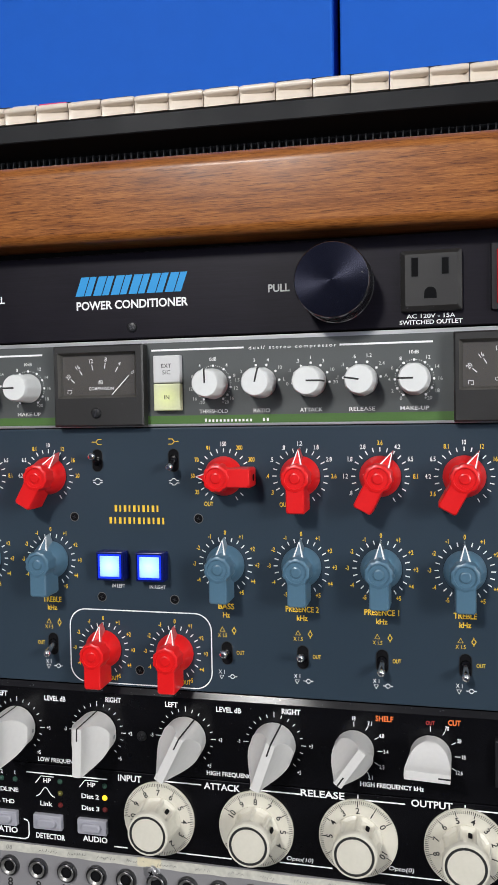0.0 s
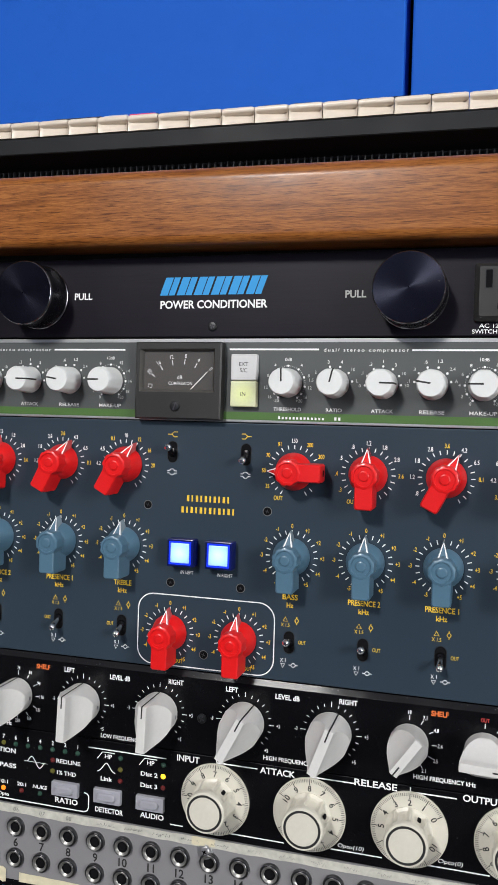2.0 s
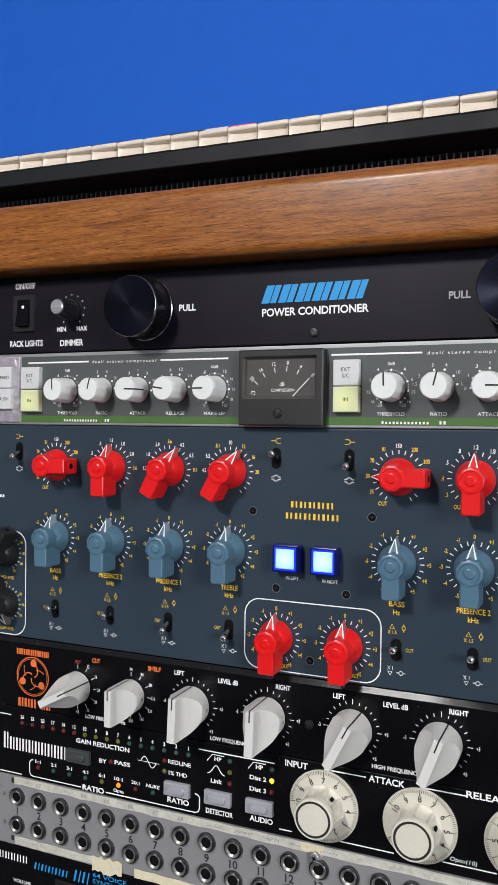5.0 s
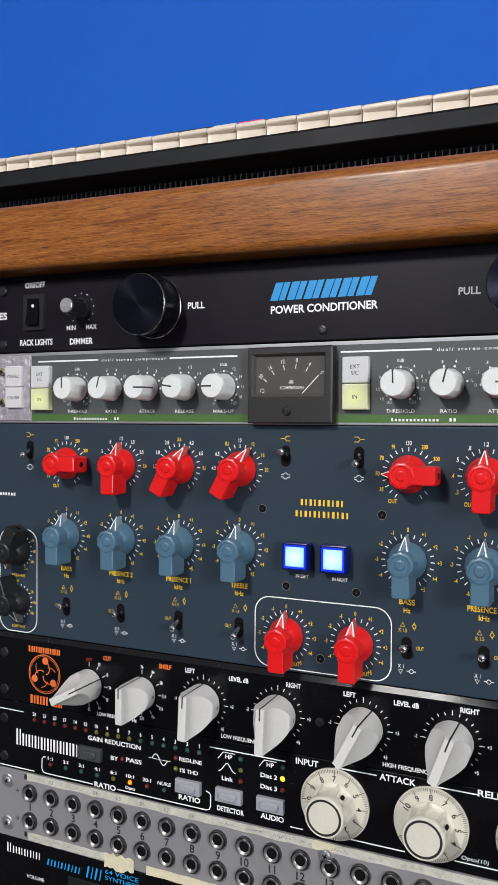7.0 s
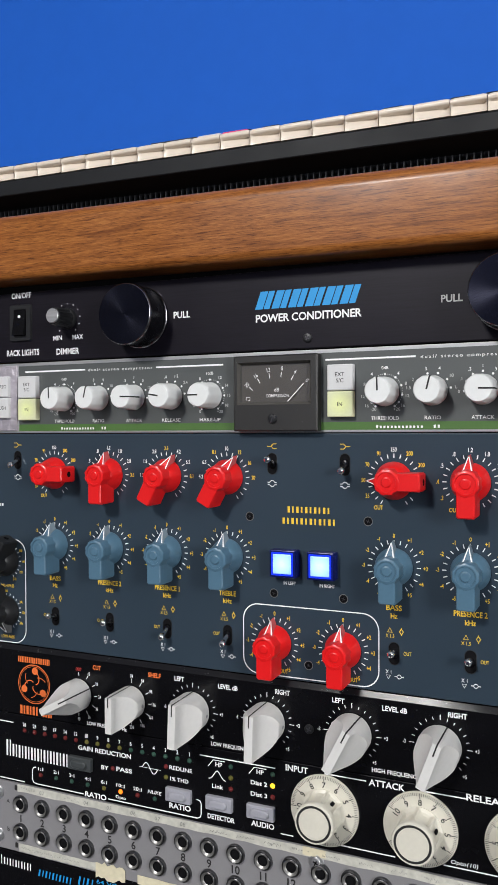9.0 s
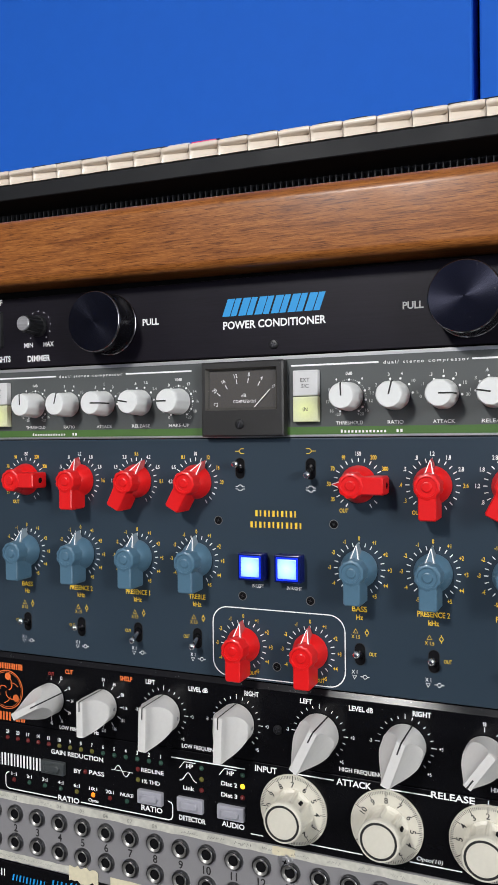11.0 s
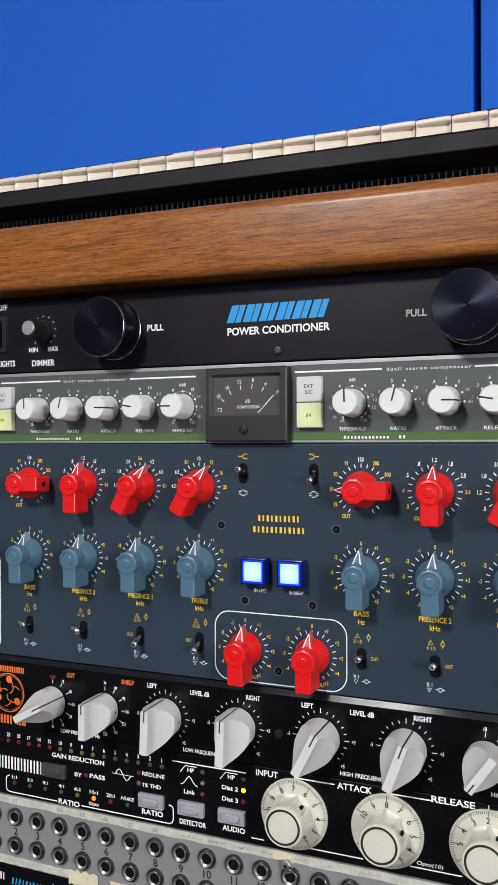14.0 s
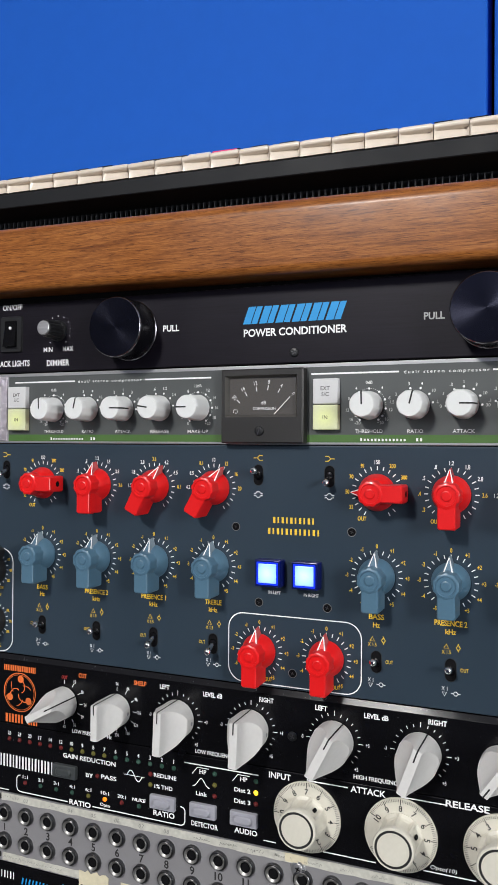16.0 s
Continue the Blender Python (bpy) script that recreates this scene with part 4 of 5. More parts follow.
dusty(LIP, 700, 0.73, (0.09, 0.09, 0.095))
pe = thing("programme_equaliser", "black one-unit equaliser with pale grey pointer knobs", "rack unit", -178.0, "rack units")
panel(pe, "front_panel", -241, 241, -177.6, -137.2, BLACK_PAINT, bevel=0.1, label="glossy black panel with a bright top edge")
panel(pe, "chassis", -215, 215, -177, -135, DARK, d=-3.2, thick=200)
g = Geo()
g.add([(-241, -137.2, 0.0), (241, -137.2, 0.0), (241, -134.3, -1.48), (-241, -134.3, -1.48), (241, -134.3, -3.0), (-241, -134.3, -3.0), (241, -137.2, -3.0), (-241, -137.2, -3.0)], [(0, 1, 2, 3), (3, 2, 4, 5), (5, 4, 6, 7), (1, 6, 4, 2), (0, 3, 5, 7)], LIP)
part("top_lip", g, pe)


DEEP = 25.0


def wedge_section(d, tail=3.0):
    """Half width, top and bottom of the wedge knob at a height over the panel."""
    k = max(0.0, min(1.0, (d - 8.0) / 14.5))
    top = 11.2 - 0.5 * max(0.0, d - 2.0) / DEEP
    e = max(0.0, min(1.0, (d - 3.0) / 19.0))
    bottom = -11.2 - tail * e ** 1.2
    return min(2.6 + 9.0 * (1 - k) ** 1.35, 0.985 * (top - bottom) / 2, 11.03), top, bottom


def wedge_knob_mesh(z, tail):
    """A round body with two scooped flanks that leave a narrow upright blade."""
    loops = []
    for d in (0.8, 1.6, 3.0, 5.0, 6.0, 7.0, 8.0, 9.0, 10.0, 11.0, 12.0, 13.0, 14.0, 15.5, 17.0, 18.5, 20.0, 22.0, DEEP - 0.6, DEEP - 0.2, DEEP):
        w, top, bottom = wedge_section(d, tail)
        r, mid, trim = (top - bottom) / 2, (top + bottom) / 2, max(0.0, d - DEEP + 0.6) * 0.5
        e = math.asin(w / r)
        arc = [(r * math.sin(e - 2 * e * i / 14), r * math.cos(e - 2 * e * i / 14)) for i in range(15)]
        y = arc[0][1]
        pts = arc + [(-w, y * (1 - 2 * i / 6)) for i in range(1, 6)]
        pts += [(-p, -q) for p, q in pts]
        loops.append(([((p - math.copysign(trim, p) * (abs(p) > 1)) * z, (q * (1 - trim / r) + mid) * z) for p, q in pts], d))
    g = Geo().loft(loops, PALE)
    for x, m in ((0.08, NICKEL), (0.12, BUTTON_GREY)):
        ro = 1.05 if m is NICKEL else 0.6
        g.add([((11.05 + x) * z, ro * math.cos(math.tau * i / 12) - 0.5, 3.4 + ro * math.sin(math.tau * i / 12)) for i in range(12)], [tuple(range(12))], m)
    return g.mesh("knob", 24)


def wedge_line_mesh(z):
    g, f = Geo(), 10.6
    g.flat([(-0.38, 4.4), (0.38, 4.4), (0.38, f), (-0.38, f)], DEEP + 0.12, INK_BLACK)
    ridge = [(f, DEEP + 0.12)] + [(wedge_section(d)[1] + 0.14, d) for d in (DEEP - 0.2, 24.0, 20.0, 16.0, 12.0, 8.0, 4.0, 2.0, 0.8)]
    g.add([(s * 0.38, v, d) for v, d in ridge for s in (-1, 1)], [(2 * i, 2 * i + 1, 2 * i + 3, 2 * i + 2) for i in range(len(ridge) - 1)], INK_BLACK)
    g.v = [(x, y, w * z) for x, y, w in g.v]
    return g.mesh("pointer_line")


WEDGE = ((wedge_knob_mesh(0.86, 2.0), wedge_line_mesh(0.86)), (wedge_knob_mesh(0.97, 3.4), wedge_line_mesh(0.97)))
CUT_LOW = ((0, "OUT"), (30, "12"), (60, "18"), (90, "24"), (120, "39"), (150, "36"), (180, "43"))
SHELF_LOW = ((0, "74"), (30, "84"), (60, "98"), (90, "116"), (120, "131"), (150, "166"), (180, "230"))
SHELF_HIGH = ((0, "18"), (30, "7.1"), (60, "4.8"), (90, "3.4"), (120, "2.5"), (150, "2.1"))
CUT_HIGH = ((0, "OUT"), (30, "70"), (60, "28"), (90, "18"), (120, "12.6"))
LEVEL = ((-90, "-3"), (90, "+3"), (138, "+5"))
for u, clock, items, lev in ((-149.5, 62, CUT_LOW, 0), (-111.6, 0, SHELF_LOW, 0), (-70.5, 2, LEVEL, 1), (-24.4, 2, LEVEL, 1), (24.0, 27, LEVEL, 1), (70.0, 20, LEVEL, 1), (109.4, 215, SHELF_HIGH, 0), (145.5, 92, CUT_HIGH, 0)):
    v = -157.6 + 0.0095 * u
    kn = part("knob", WEDGE[lev][0], pe, "pale grey wedge knob with a thin black line", at=(u, v, 0), clock=clock)
    part("pointer_line", WEDGE[lev][1], kn, at=(u, v, 0), clock=clock)
    g = Geo()
    for a, s in items:
        q = polar(u, v, (18.2 if lev else 15.2), a)
        g.text(s, *q, 1.9, INK_RED if s == "OUT" else INK_WHITE, squeeze=0.72, bold=0.015)
    for a in ((range(-90, 146, 15) if lev else [a for a, _ in items])):
        long = lev and a % 90 == 0
        g.stroke([polar(u, v, 13.2 if lev else 11.2, a), polar(u, v, 15.9 if long else (14.8 if lev else 13.6), a)], 0.38, 0.15, INK_WHITE)
    part("scale_marking", g, pe)
for s, u, v, w, ink in (("CUT", -136.2, -141.4, 5.8, INK_ORANGE), ("SHELF", -95.8, -141.2, 8.6, INK_ORANGE), ("SHELF", 124.0, -140.6, 8.4, INK_ORANGE), ("CUT", 156.5, -140.2, 5.8, INK_ORANGE),
                        ("LEFT", -79.2, -141.2, 6.4, INK_WHITE), ("LEVEL dB", -48.2, -142.2, 12.2, INK_WHITE), ("RIGHT", -15.2, -140.8, 8.6, INK_WHITE), ("LEFT", 16.6, -141.0, 6.8, INK_WHITE),
                        ("LEVEL dB", 46.8, -141.7, 13.0, INK_WHITE), ("RIGHT", 78.6, -140.4, 9.4, INK_WHITE), ("LOW FREQUENCY Hz", -129.4, -176.0, 28.5, INK_WHITE), ("LOW FREQUENCY", -46.8, -175.4, 24.4, INK_WHITE),
                        ("HIGH FREQUENCY", 47.5, -174.6, 25.6, INK_WHITE), ("HIGH FREQUENCY kHz", 127.2, -173.2, 30.2, INK_WHITE)):
    word(pe, s, u, v, 2.1 if "FREQ" in s else 2.5, ink, width=w, bold=0.025)
bars(pe, -196.3, -171.2, -144.3, -140.6, 9, INK_ORANGE, gap=0.18, split=0.2, label="orange trade mark as blocks")
bars(pe, -195.0, -180.5, -177.0, -171.6, 3, INK_ORANGE, gap=0.18, split=0.2, label="orange trade mark as blocks")
bars(pe, -177.4, -169.6, -177.0, -171.6, 2, INK_ORANGE, gap=0.18, split=0.2)
g = Geo()
c = (-183.6, -157.4)
g.ring(circle(*c, 12.4, 48), circle(*c, 11.8, 48), 0.15, INK_ORANGE)
g.ring(circle(*c, 11.2, 48), circle(*c, 10.9, 48), 0.15, INK_ORANGE)
for a in (5, 125, 245):
    g.flat(circle(*polar(*c, 8.4, a), 2.3, 20), 0.15, INK_ORANGE)
    g.stroke([polar(*c, 7.6 - 0.9 * i, a + 14 + 11 * i) for i in range(8)], 0.6, 0.15, INK_ORANGE)
    g.stroke([polar(*c, 9.0 - 0.8 * i, a + 70 - 9 * i) for i in range(6)], 0.45, 0.15, INK_ORANGE)
part("emblem", g, pe, "round orange emblem")
for v in (-147.1, -171.0):
    screw(pe, -215.6, v, 3.2, label="black cross-head rack screw")
screw(pe, 0.2, -158.6, 2.6)
g = Geo().box(174.6, 184, -168, -146, 0, 3.5, BLACK_PLASTIC, r=0.6)
part("toggle_button", g, pe)

# ---- distortion compressor ----
dc = thing("distortion_compressor", "black one-unit compressor with ivory dial knobs and indicator lamps", "rack unit", -222.2, "rack units")
panel(dc, "front_panel", -241, 241, -221.9, -178.2, BLACK_PAINT, label="black panel with white lettering")
panel(dc, "chassis", -215, 215, -221, -179, DARK, d=-3.2, thick=200)
bars(dc, -206.6, -157.6, -205.6, -195.2, 10, INK_WHITE, gap=0.26, split=0.34, label="white trade mark as blocks", low=1)


def dial_mesh(top):
    g = Geo()
    g.turned(0, 0, [(19.0, 0.4), (19.1, 1.4), (18.9, 1.9)], IVORY, 72)
    for i in range(101):
        a = (top - i / 10) * 30
        long = i % 10 == 0
        g.stroke([polar(0, 0, 18.6, a), polar(0, 0, 15.6 if long else 16.9, a)], 0.42 if long else 0.26, 2.02, INK_BLACK)
        if long:
            g.text(str(i // 10), *polar(0, 0, 13.8, a), 2.9, INK_BLACK, d=2.02, turn=a, bold=0.01)
    return g.mesh("dial")


def dial_knob_mesh():
    """Tapered body with eight scooped flutes, a flat cap and a black ring."""
    n, loops = 72, []
    for r, d, k in ((11.7, 1.9, 0.0), (11.7, 2.8, 0.0), (11.6, 3.6, 0.7), (11.4, 5.0, 1.0), (11.0, 10.0, 1.0), (10.8, 13.6, 0.9), (10.7, 14.4, 0.2), (10.75, 14.9, 0.0), (10.75, 17.2, 0.0), (10.5, 17.9, 0.0), (10.2, 18.2, 0.0)):
        cut = [r - 2.1 * k * min(1.0, max(0.0, (4.0 - abs((i % 9) - 4.0)) / 1.2)) for i in range(n)]
        loops.append(([(q * math.cos(math.tau * i / n), q * math.sin(math.tau * i / n)) for i, q in enumerate(cut)], d))
    g = Geo().loft(loops, IVORY)
    return g.mesh("dial_knob", 24)


def dial_ring_mesh():
    return Geo().ring(circle(0, 0, 9.4, 60), circle(0, 0, 8.2, 60), 18.32, INK_BLACK).mesh("cap_ring")


DIAL_KNOB, DIAL_RING = dial_knob_mesh(), dial_ring_mesh()
for u, v, top, clock in ((9.1, -200.4, 7.0, 12), (60.2, -200.3, 8.0, 40), (110.9, -199.6, 2.0, 2), (161.1, -199.2, 4.5, -18)):
    kn = part("dial_knob", DIAL_KNOB, dc, "ivory fluted knob with a black ring", at=(u, v, 0), clock=clock)
    part("dial", dial_mesh(top), kn, "ivory dial with black graduations", at=(u, v, 0))
    part("cap_ring", DIAL_RING, kn, "black ring", at=(u, v, 0))
    # Small black block stands for the shade in the grub screw hole.
    g = Geo().loft([(rrect(-1.0, 1.0, 9.4, 10.55, 0.5), 6.4), (rrect(-1.0, 1.0, 9.4, 10.5, 0.5), 9.0)], DARK)
    part("grub_screw_hole", g, kn, at=(u, v, 0), clock=clock + 30)
    g = Geo()
    g.stroke([(u, -183.0), (u, -177.6 - 1.2)], 0.6, 0.15, INK_WHITE)
    g.stroke([(u, -181.2), (u + 22.6, -181.2)], 0.7, 0.15, INK_WHITE)
    part("ruled_line", g, dc)
for s, u, w in (("INPUT", -7.0, 13.0), ("ATTACK", 42.6, 19.0), ("RELEASE", 93.6, 21.6), ("OUTPUT", 145.8, 19.2)):
    word(dc, s, u, -181.4 if u < 60 else -180.2, 3.2, INK_WHITE, width=w, bold=0.018)
for u0, u1, v in ((-219.5, -200.2, -183.8), (-219.5, -191.4, -220.4), (-16.5, -9, -218.4), (18, 47, -217.8), (71.7, 98, -216.6), (120, 150, -216.4), (-66.2, -19.6, -183.1)):
    part("ruled_line", Geo().flat([(u0, v - 0.35), (u1, v - 0.35), (u1, v + 0.35), (u0, v + 0.35)], 0.15, INK_WHITE), dc)
word(dc, "Opto(10)", 82.0, -214.0, 2.0, INK_WHITE, width=13.4, slant=0.2)
word(dc, "Opto(0)", 131.4, -213.2, 2.0, INK_WHITE, width=12.0, slant=0.2)
for i, s in enumerate(("26", "23", "20", "17", "14", "12", "10", "9", "8", "7", "6", "5", "4", "3", "2", "1")):
    u = -191.4 + 7.9 * i
    word(dc, s, u, -184.0, 2.2, INK_WHITE, bold=0.02, squeeze=0.85)
    led(dc, u, -187.7, LED_RED if i < 6 else LED_OLIVE if i < 10 else LED_GREEN)
word(dc, "GAIN REDUCTION", -131.3, -191.8, 2.6, INK_WHITE, width=38.0, bold=0.02)
word(dc, "BY", -130.8, -201.3, 2.4, INK_WHITE, width=5.4, bold=0.02)
word(dc, "PASS", -117.1, -200.5, 2.4, INK_WHITE, width=11.0, bold=0.02)
led(dc, -125.2, -200.8, LED_RED)
g = Geo()
g.stroke([(-106.6, -196.4), (-91.8, -196.4)], 0.3, 0.15, INK_WHITE)
g.stroke([(-104.4 + 10.4 * i / 20, -196.4 + 3.0 * math.sin(math.tau * i / 20)) for i in range(21)], 0.5, 0.16, INK_WHITE)
part("wave_symbol", g, dc)
led(dc, -88.4, -193.6, LED_RED)
led(dc, -88.4, -199.8, LED_OLIVE)
word(dc, "REDLINE", -78.6, -193.5, 2.2, INK_WHITE, width=15.0, bold=0.015)
word(dc, "1% THD", -79.6, -200.0, 2.2, INK_WHITE, width=12.0, bold=0.015)
for i, (s, m) in enumerate((("1:1", LED_RED), ("2:1", LED_GREEN), ("3:1", LED_GREEN), ("4:1", LED_GREEN), ("6:1", LED_OLIVE), ("10:1", LED_ORANGE), ("20:1", LED_RED), ("NUKE", LED_GREEN))):
    u = -178.9 + 11.83 * i
    led(dc, u, -213.9, m, label="lit orange lamp" if m is LED_ORANGE else "")
    word(dc, s, u, -210.2, 2.0, INK_WHITE, width=(4.0, 4.0, 4.0, 4.2, 4.4, 5.8, 5.8, 9.0)[i], bold=0.015, slant=0.2 if s == "NUKE" else 0)
word(dc, "Opto", -119.6, -217.3, 1.9, INK_WHITE, width=7.2, bold=0.015)
word(dc, "RATIO", -137.6, -219.6, 3.0, INK_WHITE, width=15.6, bold=0.025)
word(dc, "RATIO", -79.2, -215.6, 2.9, INK_WHITE, width=14.2, bold=0.025)
word(dc, "DETECTOR", -52.8, -217.0, 2.7, INK_WHITE, width=17.0, bold=0.025)
word(dc, "AUDIO", -27.2, -215.8, 2.8, INK_WHITE, width=14.0, bold=0.025)
g = Geo()
g.stroke([(-182.6, -209.6), (-184.2, -210.0), (-185.4, -211.6), (-185.4, -217.6), (-184.4, -219.4), (-182.6, -220.0), (-146.4, -220.0)], 0.7, 0.15, INK_WHITE)
g.stroke([(-128.6, -219.8), (-68.0, -219.8), (-66.2, -219.0), (-65.4, -217.2), (-65.4, -211.0), (-66.2, -209.6), (-68.4, -209.0)], 0.7, 0.15, INK_WHITE)
part("bracket_marking", g, dc)


def cap_button(u0, u1, v0, v1, material, label=""):
    b = part("push_button", Geo().box(u0, u1, v0, v1, 0, 2.6, material, r=0.5, bevel=0.5), dc, label)
    g = Geo().loft([(rrect(u0 + 2.6, u1 - 2.6, v0 + 1.6, v1 - 1.6, 2.2, 6), 2.5), (rrect(u0 + 2.9, u1 - 2.9, v0 + 1.8, v1 - 1.8, 2.0, 6), 3.8), (rrect(u0 + 3.5, u1 - 3.5, v0 + 2.3, v1 - 2.3, 1.6, 6), 4.3)], material)
    part("raised_cap", g, b)


cap_button(-156.4, -139.6, -205.2, -197.2, BUTTON_DARK, "dark unlit push button")
for u in (-79.5, -53.4, -27.9):
    cap_button(u - 8.2, u + 8.2, -212.4, -204.5, BUTTON_GREY, "pale grey push button")
for u, items in ((-53.6, (("HP", -186.8, LED_GREEN), ("", -193.1, LED_OLIVE), ("Link", -199.4, LED_RED))), (-28.2, (("HP", -186.8, LED_GREEN), ("Dist 2", -193.1, LED_YELLOW), ("Dist 3", -199.4, LED_RED)))):
    for s, v, m in items:
        led(dc, u + 7.0, v, m, label="lit yellow lamp" if m is LED_YELLOW else "")
        if s:
            word(dc, s, u - 1.2 + (0.8 if s == "HP" else 0), v, 2.3, INK_WHITE, width=(4.4 if s == "HP" else 7.2 if s == "Link" else 10.0), bold=0.02)
    g = Geo()
    g.stroke([(u - 7.2, -188.6), (u - 4.0, -184.6), (u + 3.4, -184.6)], 0.5, 0.15, INK_WHITE)
    if u < -40:
        g.stroke([(u - 7.0 + 0.55 * i, -195.6 + 5.0 * math.exp(-((i - 10) / 5.0) ** 2)) for i in range(21)], 0.5, 0.15, INK_WHITE)
    part("filter_symbol", g, dc)
for v in (-189.8, -214.4):
    screw(dc, -215.7, v, 3.2, label="black cross-head rack screw")

# ---- patch panel ----
pp = thing("patch_panel", "grey one-unit patch panel with two rows of numbered jacks", "rack unit", -266.8, "rack units")
panel(pp, "front_panel", -241, 241, -266.4, -222.5, PATCH_GREY, label="grey painted panel")
panel(pp, "chassis", -215, 215, -266, -223, DARK, d=-3.2, thick=120)


def jack_mesh():
    g = Geo()
    g.turned(0, 0, [(5.5, 0), (5.5, 1.3), (5.25, 1.8), (5.0, 1.9)], STEEL, 32, front=False)
    g.turned(0, 0, [(5.0, 1.9), (4.75, 1.7), (4.6, 2.3), (4.35, 2.5)], STEEL, 32, front=False)
    g.turned(0, 0, [(4.35, 2.5), (4.1, 2.45), (2.95, 1.5)], NICKEL, 32, front=False)
    # Shallow black plug stands for the shaded depth of the socket.
    g.turned(0, 0, [(2.95, 1.5), (2.9, 0.2)], DARK, 32)
    return g.mesh("jack")


JACK = jack_mesh()
for i in range(24):
    u = -194.6 + 16.78 * i
    for v in (-235.0, -252.9):
        part("jack", JACK, pp, "nickel jack socket", at=(u, v, 0))
    word(pp, str(i + 1), u - 0.2, -244.4, 4.5, INK_BLACK, squeeze=0.95, bold=0.012)
word(pp, "A", -205.0, -235.0, 2.6, INK_BLACK)
word(pp, "B", -204.8, -253.0, 2.6, INK_BLACK)
for u, v in ((-212.8, -230.2), (-212.8, -257.6), (4.2, -229.5)):
    screw(pp, u, v, 2.6, material=SILVER, washer=SILVER, label="bright screw on a washer")


def tape(name, u0, u1, top, height, d, material, label, pen=(), n=60, seed=1, torn=1.0):
    rnd = random.Random(seed)
    pts_t = [(u0 + (u1 - u0) * i / n, top + torn * rnd.uniform(-0.25, 0.25)) for i in range(n + 1)]
    pts_b = [(u0 + (u1 - u0) * i / n, top - height + torn * rnd.uniform(-0.35, 0.35)) for i in range(n + 1)]
    g = Geo()
    lift = [d + rnd.uniform(0, 0.25) for _ in range(n + 1)]
    verts = [(u, v, lift[i]) for i, (u, v) in enumerate(pts_b)] + [(u, v, lift[i]) for i, (u, v) in enumerate(pts_t)]
    k = n + 1
    verts += [(u, v, d - 0.2) for u, v, _ in verts]
    faces = [(i, i + 1, k + i + 1, k + i) for i in range(n)]
    faces += [(2 * k + i, 2 * k + i + 1, i + 1, i) for i in range(n)] + [(k + i, k + i + 1, 3 * k + i + 1, 3 * k + i) for i in range(n)]
    faces += [(0, k, 3 * k, 2 * k), (n, 2 * k + n, 3 * k + n, k + n)]
    g.add(verts, faces, material)
    ob = thing(name, label, "masking tape", top - height, "tape strips")
    part("strip", g, ob)
    if pen:
        g = Geo()
        for a, b, m in pen:
            u = a
            while u < b:
                w = rnd.uniform(0.5, 1.6)
                h = rnd.uniform(0.6, 1.9)
                v = top - height * 0.5 + rnd.uniform(-0.5, 0.5)
                g.stroke([(u, v - h / 2), (u + w * 0.6, v + h / 2), (u + w, v - h * 0.2)], 0.22, d + 0.36, m)
                u += w + rnd.uniform(0.2, 0.9)
        tagged(part("pen_marks", g, ob), "faint pen marks", kind="stuff")
    return ob


upper = tape("masking_tape", -197, 238, -222.6, 4.6, 0.45, TAPE, "pale masking tape with faded pen marks along the patch panel", [(-194 + 16.78 * i, -184 + 16.78 * i, SMUDGE if i < 7 else PEN) for i in (0, 2, 8, 9, 10, 11, 12)] + [(28 + 17 * i, 36 + 17 * i, SMUDGE) for i in range(8)], seed=3)
for n in (2, 4, 5, 6, 7, 8):
    part("handwriting", Geo().text(f"0{n}", -194.6 + 16.78 * (n - 1), -224.9, 2.3, SMUDGE, d=0.85, slant=0.15, track=1.15), upper, "faded handwritten number")
tape("masking_tape", -196, -135, -260.6, 4.8, 0.45, TAPE, "grubby masking tape under the lower jacks", [(-195, -150, SMUDGE)], 20, 5)
tape("masking_tape", -108, 238, -261.2, 5.2, 0.45, TAPE_WARM, "yellowed masking tape under the lower jacks", (), 50, 7)
tape("masking_tape", -137.5, -116.5, -259.6, 9.0, 0.75, TAPE_WARM, "torn yellowed piece of masking tape", (), 10, 9, 4.5)
tape("masking_tape", -3.5, 9.5, -222.3, 4.4, 0.75, TAPE_WARM, "torn piece of masking tape", (), 8, 11)
for u, v in ((-198.4, -225.4), (-198.2, -262.2)):
    part("index_mark", Geo().flat(rrect(u - 1.3, u + 1.0, v - 1.7, v + 1.7, 0.8), 0.12, INK_BLACK), pp)

# ---- synthesiser module ----
sm = thing("synthesiser_module", "black rack synthesiser module with a blue trade mark", "rack unit", -311.4, "rack units")
panel(sm, "front_panel", -241, 241, -311, -267.0, BLACK_PAINT)
panel(sm, "chassis", -215, 215, -310, -268, DARK, d=-3.2, thick=200)
bars(sm, -214.2, -186.4, -276.6, -270.6, 6, INK_WHITE, gap=0.34, split=0.44, label="white trade mark as blocks", low=1)
bars(sm, -181.8, -155.5, -278.2, -274.0, 5, INK_BLUE, gap=0.3, split=0.44, slant=0.2, label="blue trade mark as blocks")
bars(sm, -151.8, -139.5, -278.8, -271.6, 2, INK_BLUE, gap=0.3, split=0.5, slant=0.2, label="blue trade mark as blocks")
word(sm, "64 VOICE", -125.4, -271.8, 2.6, INK_BLUE, width=24)
word(sm, "SYNTHESIZER", -121.4, -275.6, 2.6, INK_BLUE, width=32)
word(sm, "VOLUME", -190.6, -288.8, 2.2, INK_WHITE, width=14)
part("ridge", Geo().box(-165, 100, -287, -281, 0, 0.8, BLACK_PLASTIC), sm)

# ---- keyboard on the cabinet ----
kb = thing("keyboard_synthesiser", "black keyboard synthesiser with cream keys lying on the walnut cabinet", "keyboard", 126.2)


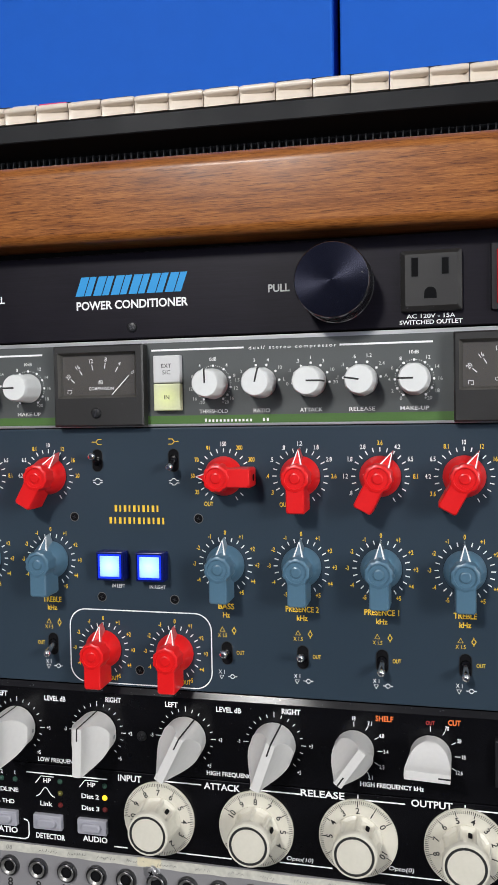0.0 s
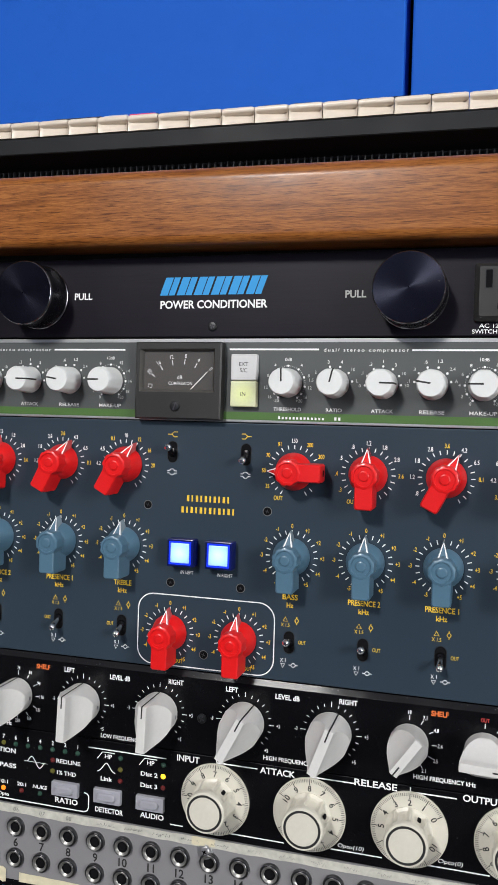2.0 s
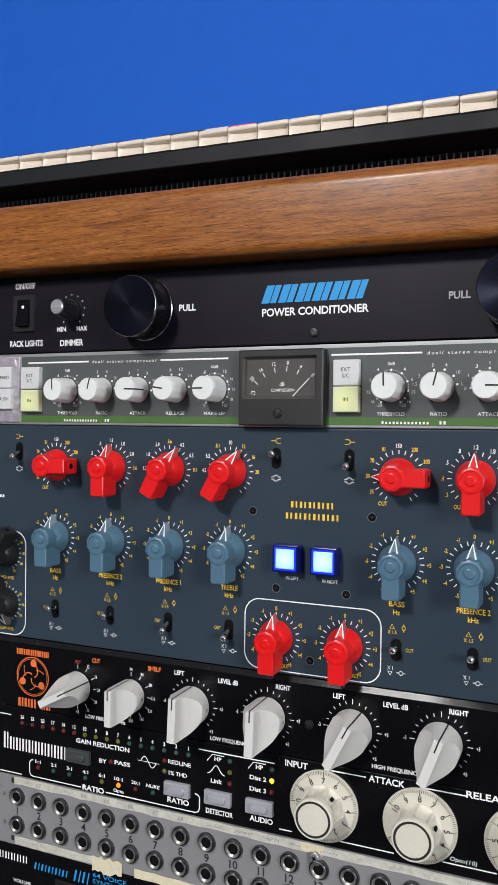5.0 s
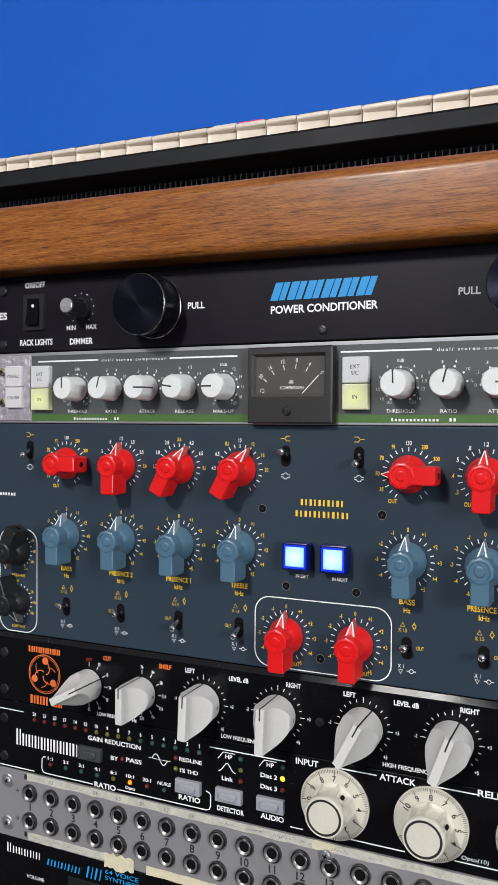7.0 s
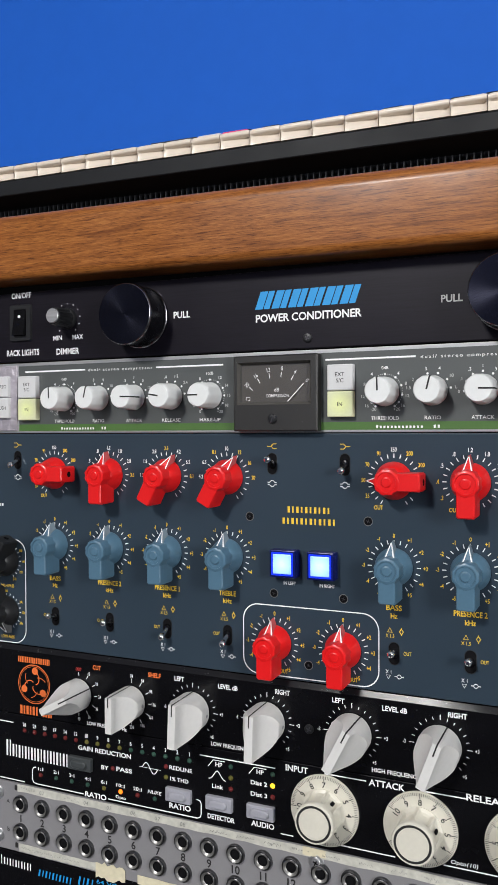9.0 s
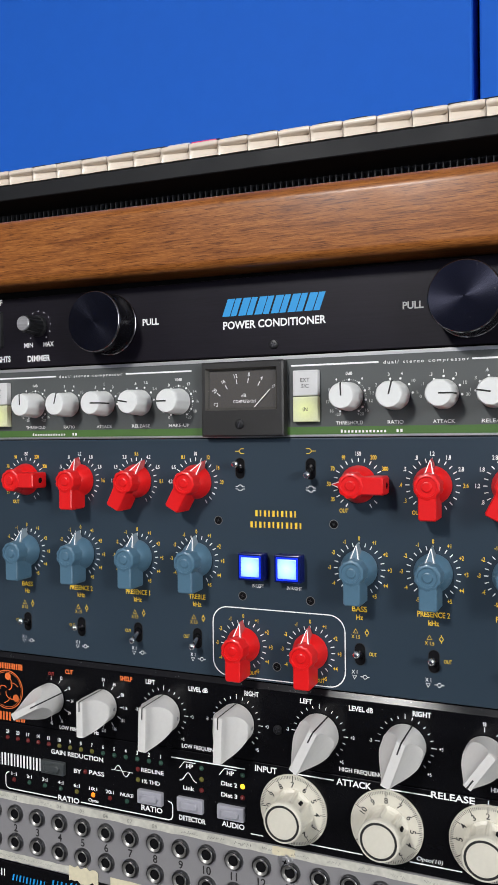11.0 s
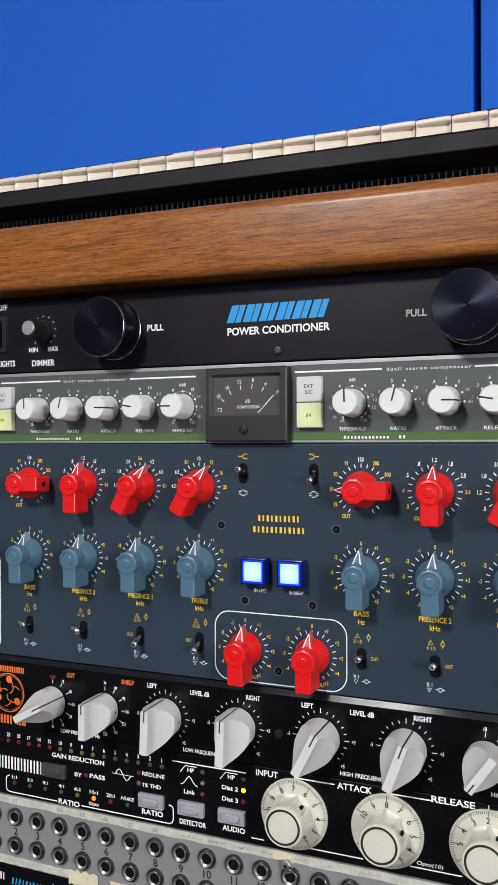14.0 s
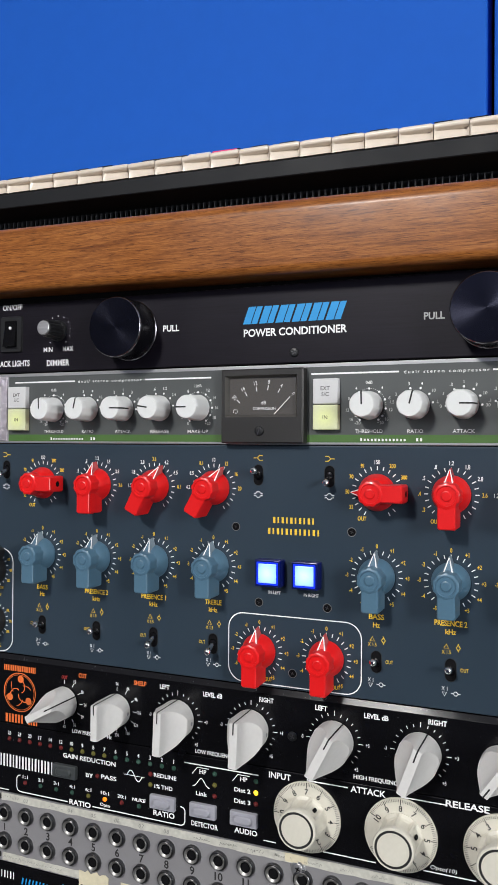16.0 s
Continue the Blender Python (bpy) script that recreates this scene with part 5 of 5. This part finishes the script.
def lean(g, k=-0.0145, u0=-45.0):
    g.v = [(x, y, z + k * (x - u0 * 0.001)) for x, y, z in g.v]
    return g


def sweep_u(profile, u0, u1, material, n=2):
    """A bar along u from a side outline of (d, v), listed anticlockwise as seen from its right end."""
    g, m = Geo(), len(profile)
    us = [u0 + (u1 - u0) * i / n for i in range(n + 1)]
    verts = [(u, v, d) for u in us for d, v in profile]
    faces = [(a * m + i, (a + 1) * m + i, (a + 1) * m + (i + 1) % m, a * m + (i + 1) % m) for a in range(n) for i in range(m)]
    faces += [tuple(range(m)), tuple(reversed(range(n * m, (n + 1) * m)))]
    return g.add(verts, faces, material)


part("case", lean(sweep_u([(-320, 125.8), (-66, 125.8), (-66, 160.2), (-46.5, 164.5), (-46.0, 165.1), (-46.0, 174.2), (-47.0, 175.0), (-60, 175.4), (-200, 176), (-320, 200)], -430, 430, CASE)), kb, "matt black case with a vented recess")
FIN = Geo().add([(-0.35, 126.0, -65.9), (0.35, 126.0, -65.9), (0.35, 126.0, -60.5), (-0.35, 126.0, -60.5), (-0.35, 158.8, -60.5), (0.35, 158.8, -60.5), (0.35, 159.6, -65.9), (-0.35, 159.6, -65.9)],
                [(3, 2, 5, 4), (0, 3, 4, 7), (2, 1, 6, 5), (4, 5, 6, 7)], CASE).mesh("vent_fin")
for i in range(170):
    u = -340 + 3.97 * i
    part("vent_fin", FIN, kb, at=(u, -0.0145 * (u + 45), 0))


def white_key_mesh(w=19.55):
    """Key with an overhanging lip, hollow under its front."""
    g = Geo()
    h = w / 2
    secs = []
    for k in range(11):
        u = -h * math.cos(math.pi * k / 10)
        e = min(1.0, (h - abs(u)) / 2.4)
        sink = (1.0 + 2.4 * (u + h) / w) * (1 - (1 - e) ** 2)
        t = 185.4 - 0.5 * (1 - e) ** 2
        secs.append([(-46.5, 175.6, u), (-46.5 - sink * 0.35, 178.6, u), (-46.5 - sink, 181.0, u), (-45.9, 181.7, u), (-45.3, 182.3, u), (-45.4, t - 1.5, u), (-45.9, t - 0.6, u), (-47.6, t, u), (-180, t + 0.6, u), (-180, 176.6, u)])
    m = len(secs[0])
    verts = [(u, v, d) for s in secs for d, v, u in s]
    faces = [(a * m + i, (a + 1) * m + i, (a + 1) * m + (i + 1) % m, a * m + (i + 1) % m) for a in range(10) for i in range(m)]
    faces += [tuple(range(m)), tuple(reversed(range(10 * m, 11 * m)))]
    return g.add(verts, faces, KEY).mesh("white_key", 50)


def black_key_mesh():
    return sweep_u([(-180, 185), (-76, 185), (-77.5, 196.4), (-79, 198.4), (-82, 198.9), (-180, 199.3)], -5.6, 5.6, BLACK_PLASTIC).mesh("black_key")


WKEY, BKEY = white_key_mesh(), black_key_mesh()
for i in range(-8, 34):
    u = -255.2 + 20.09 * i
    dz = -0.0145 * (u + 10 + 45)
    part("white_key", WKEY, kb, "cream key", at=(u + 10.04, dz, 0))
    if (i - 16) % 7 in (0, 1, 2, 4, 5):
        part("black_key", BKEY, kb, "", at=(u, dz, 0))
for u0, u1, m, lab in ((-133, -98.5, CHARCOAL, "small dark plastic tab lying on the keys"), (-97.5, -81.0, BUTTON_WHITE, "small white plastic tab lying on the keys"), (-80.0, -62.0, PINK, "small pink plastic tab lying on the keys")):
    t = thing("plastic_tab", lab, "plastic tab", 190, "plastic tabs")
    part("body", lean(Geo().box(u0, u1, 185.4, 191.3, -78, -60, m, r=0.8, bevel=0.8)), t)
